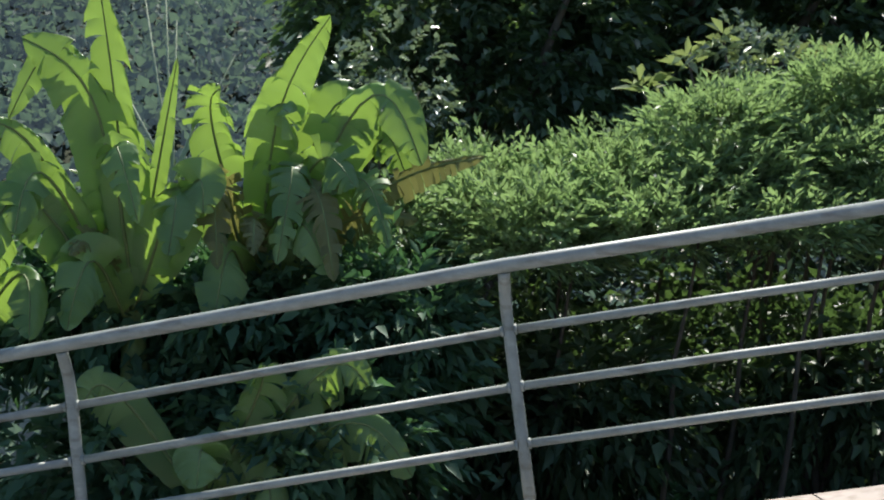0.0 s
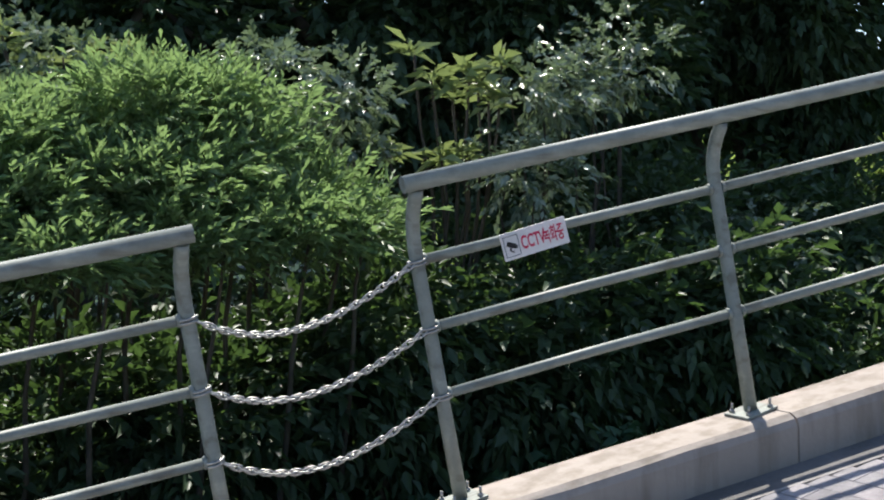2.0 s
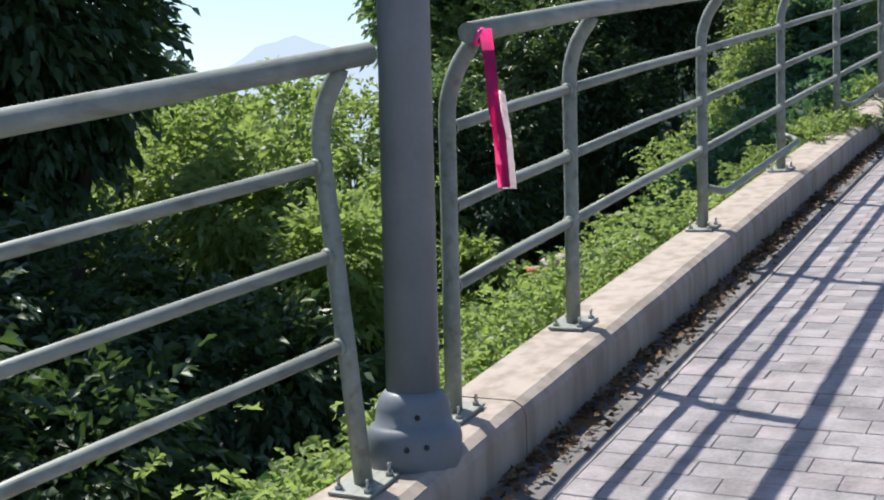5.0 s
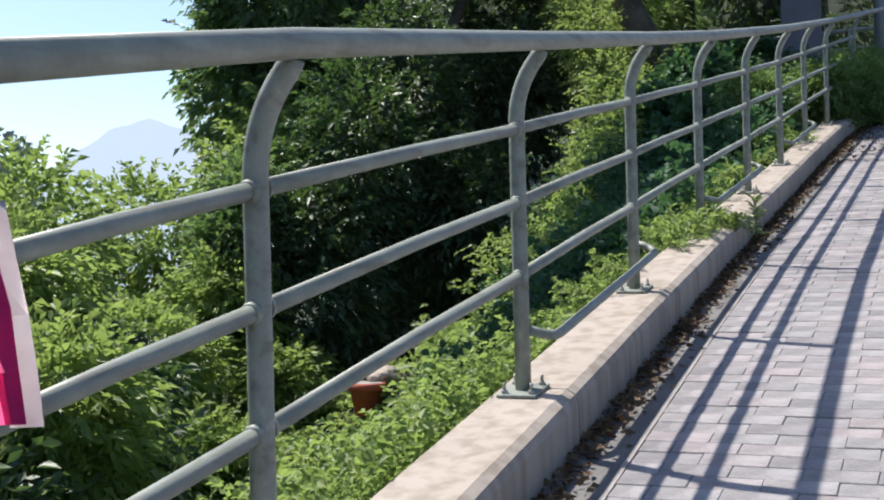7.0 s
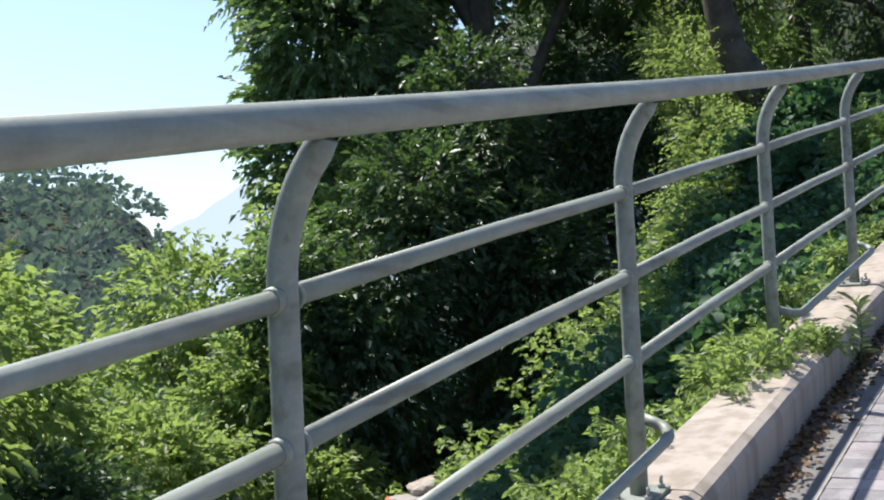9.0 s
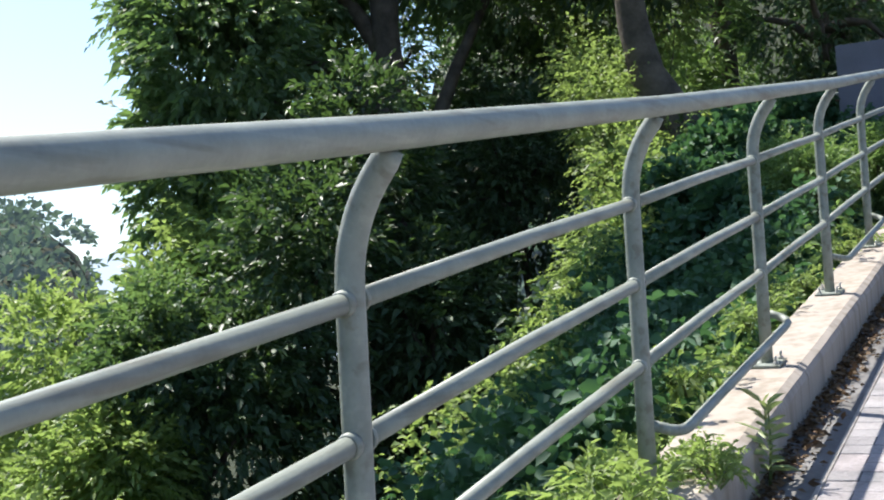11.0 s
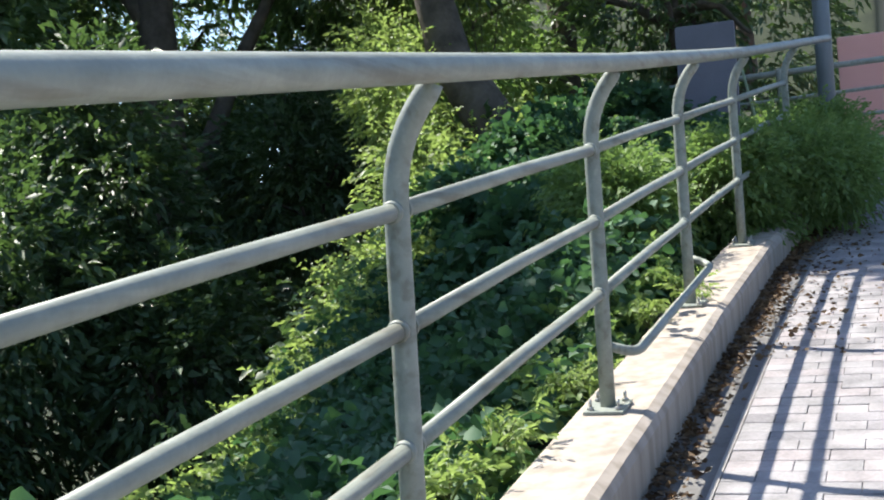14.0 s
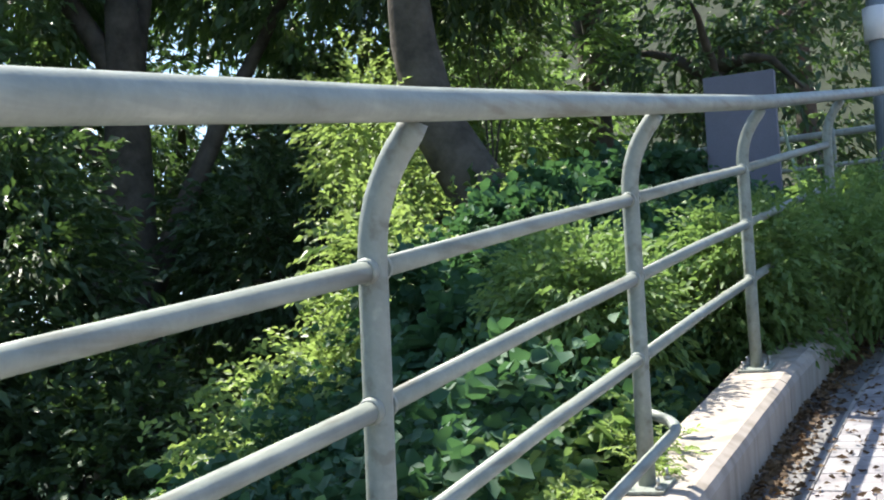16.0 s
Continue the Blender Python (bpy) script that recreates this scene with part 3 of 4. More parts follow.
# lamp pole between two railing sections
px, py = 3.885, -0.19
pz = float(kerb_z(px)) - 0.035
pole = thing("lamp_pole", "thick slate-grey painted steel pole set in the kerb", "pole", (px, py, pz))
bm = bmesh.new()
tube(bm, [(0, 0, 0.16), (0, 0, 2.0), (-0.02, 0, 4.8)], [0.074, 0.070, 0.055], 28)
part("shaft", bm, M_POLE, pole)
bm = bmesh.new()
ring_h = [(-0.06, 0.128), (0.09, 0.132), (0.108, 0.128), (0.120, 0.118), (0.126, 0.107), (0.165, 0.103), (0.19, 0.096), (0.207, 0.084), (0.215, 0.072)]
tube(bm, [(0, 0, h) for h, r in ring_h], [r for h, r in ring_h], 28)
part("base_cover", bm, M_POLE, pole)
for a, h in ((-2.5, 0.185), (-2.35, 0.11), (-2.75, 0.105), (-0.7, 0.185)):
    bm = bmesh.new()
    bmesh.ops.create_uvsphere(bm, u_segments=8, v_segments=5, radius=0.008)
    bmesh.ops.translate(bm, verts=bm.verts, vec=((0.134 if h < 0.15 else 0.104) * math.cos(a), (0.134 if h < 0.15 else 0.104) * math.sin(a), h - 0.03))
    part("screw", bm, M_BLACK, pole)
bm = bmesh.new()
tube(bm, [(0.074, -0.012, 0.22), (0.075, -0.012, 1.0), (0.073, -0.012, 1.6)], 0.006, 8)
tube(bm, [(0.137, -0.02, 0.0), (0.136, -0.02, 0.10), (0.11, -0.016, 0.15), (0.076, -0.012, 0.22)], 0.006, 8)
part("earth_wire", bm, M_STALK, pole, "pale cable up the pole")
bm = bmesh.new()
tube(bm, [(-0.02, 0, 4.7), (-0.02, -0.3, 4.95), (-0.02, -0.9, 5.05)], 0.035, 12)
part("arm", bm, M_POLE, pole)

# ribbon tied to the top rail's end
g0 = at_post("G", HT, IN) + Vector((-0.04, 0, 0))
rb = thing("ribbon", "pink and white plastic ribbon tied to the railing end", "ribbon", g0)


def strip(pts, w, mat, parent, name, label):
    bm = bmesh.new()
    rows = []
    for i, (x, y, z) in enumerate(pts):
        tw = -0.95 + 0.25 * math.sin(i * 0.9)
        y -= 0.018
        rows.append([bm.verts.new((x - w / 2 * math.cos(tw), y - w / 2 * math.sin(tw), z)), bm.verts.new((x + w / 2 * math.cos(tw), y + w / 2 * math.sin(tw), z))])
    for r0, r1 in zip(rows, rows[1:]):
        bm.faces.new((r0[0], r0[1], r1[1], r1[0])).smooth = True
    bmesh.ops.solidify(bm, geom=bm.faces[:], thickness=0.001)
    part(name, bm, mat, parent, label)


strip([(0.0, -0.034, 0.0), (0.01, -0.038, -0.06), (0.022, -0.04, -0.14), (0.034, -0.04, -0.22), (0.06, -0.042, -0.30), (0.075, -0.04, -0.38), (0.085, -0.04, -0.445)], 0.036, M_PINK, rb, "pink_tail", "bright pink tail")
strip([(0.045, -0.046, -0.17), (0.058, -0.050, -0.24), (0.075, -0.052, -0.31), (0.09, -0.05, -0.38), (0.10, -0.05, -0.45)], 0.042, M_RIBBON, rb, "white_tail", "white tail")
bm = bmesh.new()
tube(bm, [Vector((0.006 + 0.014 * math.cos(u), -0.030 - 0.012 * math.sin(u), -0.022 + 0.020 * math.sin(u))) for u in np.linspace(0, 2 * math.pi, 13)], 0.007, 7, caps=False)
part("knot", bm, M_PINK, rb)

# ---- pavers ----
PAVER = bpy.data.meshes.new("paver")
bm = bmesh.new()
box(bm, -0.0492, 0.0492, -0.0992, 0.0992, -0.03, 0.0)
bmesh.ops.bevel(bm, geom=[e for e in bm.edges if e.verts[0].co.z > -0.01 and e.verts[1].co.z > -0.01], offset=0.0022, segments=1, affect="EDGES")
bm.to_mesh(PAVER)
bm.free()
PAVER.materials.append(M_PAVER)
TEMPLATE_V = np.array([v.co[:] for v in PAVER.vertices])
TEMPLATE_F = [tuple(p.vertices) for p in PAVER.polygons]
pavers = tagged(new("paving"), "grey and pinkish worn brick pavers in rows across the path", "paving", kind="structure")
rest_v, rest_f, made = [], [], 0
for i in range(-20, 250):
    x = -2.0 + 0.1 * i + 0.05
    if x > 22:
        break
    y0 = float(kerb_y(x)) - FRONT - 0.20
    slope = float(kerb_z(x + 0.05) - kerb_z(x - 0.05)) / 0.1
    for j in range(-1 if i % 2 else 0, 22):
        half = j < 0
        y = y0 - 0.05 if half else y0 - 0.1 - 0.2 * j - (0.1 if i % 2 else 0.0)
        z = float(kerb_z(x)) - KERB + rng.normal() * 0.0012
        m = Matrix.Translation((x, y, z)) @ Matrix.Rotation(-math.atan(slope), 4, "Y") @ Matrix.Rotation(rng.normal() * 0.006, 4, "Z") @ Matrix.Diagonal((1, 0.49 if half else 1, 1, 1))
        if 5.6 < x < 9.4 and j < 8 and made < 300:
            ob = new("paver", PAVER)
            ob.parent = pavers
            ob.matrix_basis = m
            made += 1
        else:
            k = len(rest_v)
            mm = np.array(m)
            rest_v += [tuple(v) for v in TEMPLATE_V @ mm[:3, :3].T + mm[:3, 3]]
            rest_f += [tuple(q + k for q in f) for f in TEMPLATE_F]
raw("paver_field", rest_v, rest_f, M_PAVER, pavers)["kind"] = "stuff"

# ---- planting ----
def scatter(n, x0, x1, d0, d1, lift=0.0, bias=1.0):
    """Random places on the bank."""
    x = rng.uniform(x0, x1, n)
    d = d0 + (d1 - d0) * rng.random(n) ** bias
    y = kerb_y(x) + BACK + d
    return np.stack([x, y, ground_z(x, y) + lift], 1)


def cover(name, label, n, x0, x1, d0, d1, leaf, mat, height=0.25, per=14, spread=0.13, bias=1.0, width=0.55, oval=False, twig=6):
    """Low growth on the bank: leafy twigs that rise from it in uneven tufts."""
    c = scatter(n, x0, x1, d0, d1, 0.0, bias)
    c[:, 2] += rng.random(n) ** 1.4 * height * (0.3 + 1.4 * np.clip([0.5 + 0.9 * noise.noise(Vector(p) * 1.3) for p in c], 0, 1))
    m = max(1, per // twig)
    at = np.repeat(c, m, 0) + rng.normal(size=(n * m, 3)) * spread * np.array([0.5, 0.5, 0.2])
    way = rng.normal(size=at.shape) * np.array([1, 1, 0.5]) + np.array([0, -0.35, 0.75])
    q, dirs = sprays(at, way, twig, spread * 1.3, 0.3)
    keep = q[:, 1] > kerb_y(q[:, 0]) + BACK + 0.04 + leaf
    # a trodden strip leads down to the flower pot
    s = np.clip(((q[:, 0] - 7.6) * 6.9 + (q[:, 1] - 1.0) * 3.5) / (6.9**2 + 3.5**2), 0, 1)
    keep &= (np.hypot(q[:, 0] - 7.6 - 6.9 * s, q[:, 1] - 1.0 - 3.5 * s) > 0.48) | (q[:, 2] < ground_z(q[:, 0], q[:, 1]) + 0.13)
    keep &= (np.hypot(q[:, 0] - 13.9, q[:, 1] - 4.1) > 0.85) | (q[:, 2] < ground_z(q[:, 0], q[:, 1]) + 0.12)
    q, dirs = q[keep], dirs[keep]
    ob = leaves(name, q, dirs, leaf, leaf * width, mat, oval=oval)
    return tagged(ob, label, "plants", kind="stuff")


def banana_leaf(bm, base, tip, bend, width, tears):
    """A long blade either side of a rib, split into flaps that hang a little differently."""
    n = 34
    a0, b0 = Vector(base), Vector(tip)
    pts = [a0.lerp(b0, i / (n - 1)) + Vector(bend) * math.sin(math.pi * i / (n - 1)) for i in range(n)]
    for s in (-1, 1):
        sag, wid = rng.uniform(0.0, 0.3), 1.0
        row = None
        for i in range(n):
            u = i / (n - 1)
            d = (pts[min(i + 1, n - 1)] - pts[max(i - 1, 0)]).normalized()
            side = d.cross(Vector((0.15, -1, 0.25))).normalized() * s
            w = width * max(0.03, math.sin(math.pi * min(1, u * 0.9 + 0.10)) ** 0.55)

            def edge(sag, wid):
                out = []
                for k in range(5):
                    f = k / 4
                    p = pts[i] + side * (w * wid * f * (1 - 0.35 * sag * f)) + d * width * 0.30 * f * (1 - u)
                    p += Vector((0, 0, 0.05 * width * math.sin(3 * f) - 0.75 * sag * w * f * f)) + Vector((0, 0.011 * f * math.sin(i * 2.6 + k * 0.5), 0))
                    out.append(bm.verts.new(p))
                return out
            new_row = edge(sag, wid)
            if row:
                for k in range(4):
                    bm.faces.new((row[k], new_row[k], new_row[k + 1], row[k + 1])).smooth = True
            row = new_row
            if rng.random() < max(tears, 0.22):
                sag, wid = rng.uniform(0.0, 0.95), rng.uniform(0.72, 1.06)
                row = edge(sag, wid)
    return pts[::3][:12] + [pts[-1]]


def banana(base, blades, label):
    t = thing("banana_plant", label, "banana plant", base, "banana plants")
    hub = Vector((0, 0, 1.1))
    bm = bmesh.new()
    tube(bm, [(0, 0, -0.5), (0.02, 0, 0.5), hub], [0.11, 0.09, 0.055], 12)
    part("stem", bm, M_BSTEM, t)
    for tip, bend, width, tears, mat in blades:
        bm = bmesh.new()
        start = hub + (Vector(tip) - hub) * 0.16
        pts = banana_leaf(bm, start, tip, bend, width, tears)
        bl = part("leaf", bm, mat, t, "torn leaf drying to olive brown" if mat is M_DRY else "")
        bm = bmesh.new()
        tube(bm, [hub * 0.95] + pts, [0.016] + [0.010 * (1 - 0.85 * i / 13) for i in range(len(pts))], 6)
        part("rib", bm, M_BSTEM, bl)


B, D = M_BANANA, M_DRY


def clump(x, y, hub_z, blades, label):
    """A banana plant whose leaves end at given places."""
    gz = hub_z - 1.1
    x += 0.15
    banana((x, y, gz), [(Vector(tip) + Vector((0.15, 0, 0)) - Vector((x, y, gz)), bend, w, tr, m) for tip, bend, w, tr, m in blades], label)


clump(-3.75, 2.25, -1.25, [((-3.86, 2.0, 0.36), (0.02, 0, 0), 0.185, 0.12, B), ((-4.20, 1.9, 0.08), (0.12, 0, 0.25), 0.19, 0.25, B), ((-4.42, 1.85, -0.35), (-0.05, 0, 0.3), 0.14, 0.25, B), ((-3.5, 2.1, 0.02), (0.0, 0, 0), 0.055, 0.0, B), ((-4.35, 1.7, -1.05), (-0.1, 0, 0.45), 0.17, 0.1, B), ((-3.35, 1.9, -0.75), (0.1, 0, 0.35), 0.17, 0.2, B), ((-3.95, 1.7, -1.3), (0, -0.1, 0.3), 0.15, 0.1, B), ((-4.28, 1.95, -0.30), (0.05, 0, 0.72), 0.13, 0.25, B), ((-4.2, 1.75, -0.85), (-0.1, 0, 0.45), 0.16, 0.3, B), ((-3.5, 1.8, -0.95), (0.1, 0, 0.4), 0.15, 0.3, B), ((-3.62, 1.7, -0.8), (-0.1, 0, 0.55), 0.13, 0.4, B), ((-3.95, 1.75, -0.95), (0, 0, 0.2), 0.08, 0.8, D)], "green banana plant with tall upright sunlit leaves")
clump(-3.15, 2.5, -1.15, [((-2.75, 2.25, 0.26), (-0.10, 0, 0.10), 0.17, 0.25, B), ((-2.55, 2.4, -0.30), (0.05, 0, 0.45), 0.22, 0.35, B), ((-2.35, 2.5, -0.55), (0.1, 0, 0.5), 0.2, 0.4, B), ((-1.95, 2.3, -0.45), (0.0, 0, 0.14), 0.10, 0.8, D), ((-2.3, 2.2, -0.78), (0.0, 0, 0.15), 0.11, 0.8, D), ((-3.45, 2.2, -0.55), (-0.1, 0, 0.2), 0.16, 0.3, B), ((-2.75, 2.0, -1.05), (0, -0.1, 0.3), 0.16, 0.3, B), ((-3.3, 1.9, -1.3), (0, -0.1, 0.3), 0.18, 0.1, B), ((-2.28, 2.2, -0.50), (0.08, 0, 0.62), 0.2, 0.25, B), ((-2.62, 2.0, -0.62), (0.02, 0, 0.35), 0.19, 0.5, B), ((-3.1, 1.8, -0.95), (0, 0, 0.25), 0.08, 0.8, D), ((-3.0, 1.95, -1.0), (0.12, 0, 0.55), 0.14, 0.8, B), ((-2.72, 1.9, -1.08), (0.05, 0, 0.5), 0.13, 0.85, D), ((-3.28, 1.9, -1.02), (-0.08, 0, 0.5), 0.13, 0.85, D), ((-2.45, 2.0, -0.92), (0.1, 0, 0.45), 0.14, 0.8, B), ((-3.3, 2.2, -0.12), (-0.12, 0, 0.25), 0.16, 0.3, B), ((-2.95, 2.1, -0.25), (0.0, 0, 0.3), 0.17, 0.35, B)], "green banana plant with torn and drying leaves")
clump(-4.6, 2.3, -1.35, [((-4.3, 1.85, -0.75), (0.1, 0, 0.3), 0.17, 0.2, B), ((-4.9, 2.0, -0.1), (-0.1, 0, 0.3), 0.18, 0.2, B), ((-4.15, 1.8, -1.35), (0.1, 0, 0.3), 0.16, 0.1, B), ((-4.7, 1.7, -0.9), (0, 0, 0.3), 0.17, 0.1, B)], "green banana plant among undergrowth")
clump(-3.3, 1.7, -2.1, [((-3.05, 1.5, -1.45), (0.1, 0, 0.15), 0.15, 0.0, B), ((-2.55, 1.6, -1.55), (0.1, 0, 0.3), 0.16, 0.0, B), ((-3.85, 1.6, -1.62), (-0.1, 0, 0.25), 0.14, 0.0, B), ((-2.35, 1.5, -1.95), (0.1, 0, 0.3), 0.16, 0.0, B), ((-3.3, 1.3, -1.95), (0, 0, 0.2), 0.16, 0.0, B), ((-3.0, 1.4, -2.2), (0.1, 0, 0.2), 0.14, 0.0, B)], "young banana plant with broad low leaves")
for x, y, z, cr, n in ((-3.9, 2.9, -1.35, (0.9, 0.5, 0.45), 200), (-2.9, 2.9, -1.3, (0.8, 0.5, 0.45), 200), (-3.6, 2.0, -1.85, (0.8, 0.4, 0.35), 150), (-2.6, 2.0, -1.95, (0.7, 0.4, 0.4), 150), (-4.8, 2.2, -1.8, (0.7, 0.5, 0.5), 150), (-2.2, 2.5, -1.5, (0.5, 0.4, 0.5), 130), (-3.05, 2.45, -1.28, (0.6, 0.3, 0.28), 130), (-2.45, 2.4, -1.3, (0.4, 0.3, 0.28), 90), (-3.95, 2.5, -1.25, (0.5, 0.3, 0.28), 100)):
    tree("dark leafy undergrowth among the banana plants", (x, y, float(ground_z(x, y))), 1, (x, y, z), cr, 0.10, M_IVY, n, 26, 0.13, 0.03, name="shrub", limbs=1)
# bare flower stalks behind them
rd = thing("reed", "tall bare pale stalks behind the banana plants", "reed", (-3.6, 3.4, float(ground_z(-3.6, 3.4))))
for tx, tz in ((-3.75, 0.62), (-3.62, 0.68), (-3.55, 0.4), (-3.95, 0.15), (-3.2, 0.2), (-3.35, 0.0)):
    bm = bmesh.new()
    tube(bm, [Vector((0, 0, 0)), Vector((0.02, 0, -0.55 - rd.location.z)), Vector((tx + 3.6, 0, tz - rd.location.z))], [0.016, 0.012, 0.004], 6)
    part("stalk", bm, M_STALK, rd)

# bank of fine arching leaves
def bank_bush(base, top, radii, count, label):
    t = thing("shrub", label, "shrub", base, "bank shrubs")
    c = Vector(top) - Vector(base)
    bm = bmesh.new()
    tube(bm, limb_points((0.1, 0, -0.1), c + Vector((radii[0] * 0.5, 0, 0)), (0, 0, 0.2), 6), [0.022 * (1 - 0.13 * i) for i in range(6)], 6)
    part("stem", bm, M_BARK, t)
    p, d = clumps(tuple(c), radii, count, 28, 0.105, 0.7, -0.12, twig=9, droop=0.12, lobes=11)
    d[:, 2] += 0.2
    leaves("foliage", p, d, 0.072, 0.021, M_BAMBOO, t, droop=0.2)


for x, y, z, rx, ry, rz, n in ((-2.1, 3.1, -0.93, 0.55, 0.5, 0.30, 360), (-1.5, 3.2, -0.74, 0.65, 0.6, 0.32, 480), (-0.85, 3.3, -0.64, 0.65, 0.55, 0.34, 500), (-0.15, 3.3, -0.47, 0.65, 0.55, 0.38, 520), (0.65, 3.3, -0.24, 0.58, 0.5, 0.36, 480), (-0.4, 2.85, -0.72, 0.65, 0.4, 0.24, 320), (0.45, 2.9, -0.58, 0.5, 0.35, 0.24, 260), (1.35, 3.0, -0.66, 0.36, 0.32, 0.22, 190), (-1.5, 2.75, -0.90, 0.6, 0.4, 0.22, 260), (1.0, 3.2, -0.22, 0.3, 0.3, 0.28, 160), (0.75, 2.95, -0.40, 0.40, 0.26, 0.16, 150), (0.2, 2.95, -0.48, 0.40, 0.26, 0.16, 150), (1.0, 2.65, -0.74, 0.36, 0.24, 0.13, 130), (0.5, 2.6, -0.80, 0.40, 0.24, 0.13, 140), (-0.1, 2.55, -0.86, 0.42, 0.24, 0.13, 140), (1.4, 2.7, -0.74, 0.26, 0.2, 0.12, 90), (-0.8, 2.6, -0.88, 0.42, 0.24, 0.14, 140)):
    bank_bush((x, y + 0.5, float(ground_z(x, y + 0.5))), (x, y, z), (rx, ry, rz), n, "dense bright green shrub with fine arching leaves")

# dark trees behind the bank
T = "dark evergreen tree with dense glossy leaves, backlit"
for x, y, ch, cr, n in ((-1.5, 6.6, 0.7, (1.5, 1.2, 1.5), 640), (0.7, 7.0, 1.0, (1.8, 1.3, 1.9), 780), (3.0, 6.7, 0.8, (1.9, 1.4, 2.0), 900), (5.0, 6.3, 0.9, (1.7, 1.4, 2.1), 950), (7.2, 6.3, 1.2, (1.2, 1.3, 2.3), 850), (8.1, 6.0, 1.3, (0.75, 0.9, 2.3), 620), (1.8, 9.2, 2.4, (2.4, 2, 2.2), 520), (-0.6, 9.4, 1.4, (2.0, 1.8, 1.7), 420), (4.6, 9.0, 2.2, (2.0, 1.8, 2.0), 480)):
    gz = float(ground_z(x, y))
    tree(T, (x, y, gz), 5, (x, y - 0.2, ch), cr, 0.125 if y < 8 else 0.16, M_TREE, n, 25 if y < 8 else 15, 0.20, 0.16, (0.2, -0.1, 0), leafw=0.5)
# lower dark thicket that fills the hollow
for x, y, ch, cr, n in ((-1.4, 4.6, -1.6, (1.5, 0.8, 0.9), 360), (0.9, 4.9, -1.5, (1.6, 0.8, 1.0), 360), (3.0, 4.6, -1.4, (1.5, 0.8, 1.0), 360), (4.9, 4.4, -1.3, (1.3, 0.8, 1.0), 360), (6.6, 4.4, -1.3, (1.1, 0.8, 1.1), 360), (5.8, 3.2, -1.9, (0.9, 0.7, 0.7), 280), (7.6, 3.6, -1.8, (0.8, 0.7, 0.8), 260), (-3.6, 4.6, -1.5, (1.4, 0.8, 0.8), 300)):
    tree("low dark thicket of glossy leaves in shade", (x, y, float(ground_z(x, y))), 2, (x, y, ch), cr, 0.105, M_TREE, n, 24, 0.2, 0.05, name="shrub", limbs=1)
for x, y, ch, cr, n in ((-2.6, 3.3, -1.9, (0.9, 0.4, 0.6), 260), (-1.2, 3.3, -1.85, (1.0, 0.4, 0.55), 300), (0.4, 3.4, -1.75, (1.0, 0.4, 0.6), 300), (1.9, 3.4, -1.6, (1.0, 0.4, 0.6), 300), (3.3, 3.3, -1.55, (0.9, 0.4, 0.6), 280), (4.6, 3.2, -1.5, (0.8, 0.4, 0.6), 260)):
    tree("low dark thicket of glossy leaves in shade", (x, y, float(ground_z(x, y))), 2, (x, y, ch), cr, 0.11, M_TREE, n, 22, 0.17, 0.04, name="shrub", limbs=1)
# silvery small-leaved shrubs
for x, y, ch, cr, n in ((1.35, 3.6, 0.14, (0.34, 0.3, 0.22), 80), (1.78, 3.6, 0.02, (0.30, 0.3, 0.26), 80), (1.75, 3.5, -0.38, (0.3, 0.25, 0.24), 50), (3.25, 3.5, 0.10, (0.36, 0.3, 0.20), 90), (3.75, 3.6, 0.24, (0.40, 0.3, 0.20), 90), (3.1, 3.45, -0.48, (0.40, 0.3, 0.26), 120), (-2.35, 4.6, -0.05, (0.55, 0.5, 0.6), 150), (4.2, 3.9, 0.45, (0.4, 0.4, 0.3), 60), (0.2, 3.7, 0.26, (0.4, 0.3, 0.22), 60), (5.4, 3.6, -0.9, (0.5, 0.4, 0.3), 50)):
    tree("loose shrub with small pale glinting leaves", (x, y + 0.3, float(ground_z(x, y + 0.3))), 2, (x, y, ch), cr, 0.06, M_SILVER, int(n * 0.45), 22, 0.085, 0.025, name="shrub", limbs=2, leafw=0.55)


def star_plant(base, heads):
    """A thin stem with whorls of long narrow pale leaves."""
    t = thing("lobed_shrub", "slender shrub with whorls of pale narrow leaves", "shrub", base, "whorled shrubs")
    for h in heads:
        v = Vector(h) - Vector(base)
        bm = bmesh.new()
        tube(bm, limb_points((0, 0, -0.1), v, (0.1, 0, 0.1), 7), [0.02 * (1 - 0.1 * i) for i in range(7)], 6)
        part("stem", bm, M_BARK, t)
    P, Dd = [], []
    for h in heads:
        v = np.array(Vector(h) - Vector(base))
        for k in range(18):
            a = k * 2.4
            P.append(v + rng.normal(size=3) * 0.03)
            Dd.append((math.cos(a), math.sin(a), 0.55 + 0.4 * rng.normal()))
    leaves("foliage", np.array(P), np.array(Dd), 0.19, 0.042, M_STAR, t, droop=0.3)


star_plant((2.7, 4.2, float(ground_z(2.7, 4.2))), [(2.30, 3.6, 0.34), (2.42, 3.55, 0.16), (2.75, 3.5, 0.14), (2.55, 3.5, 0.06), (2.62, 3.45, 0.20), (2.95, 3.55, 0.30), (2.82, 3.5, 0.04), (2.48, 3.55, -0.32), (2.64, 3.55, -0.30), (2.1, 3.5, -0.3)])
star_plant((0.3, 4.4, float(ground_z(0.3, 4.4))), [(-0.3, 3.9, 0.25), (0.35, 3.8, 0.30), (0.1, 3.8, 0.2), (-0.6, 3.9, 0.1), (0.6, 3.8, 0.28), (-0.1, 3.85, 0.38)])

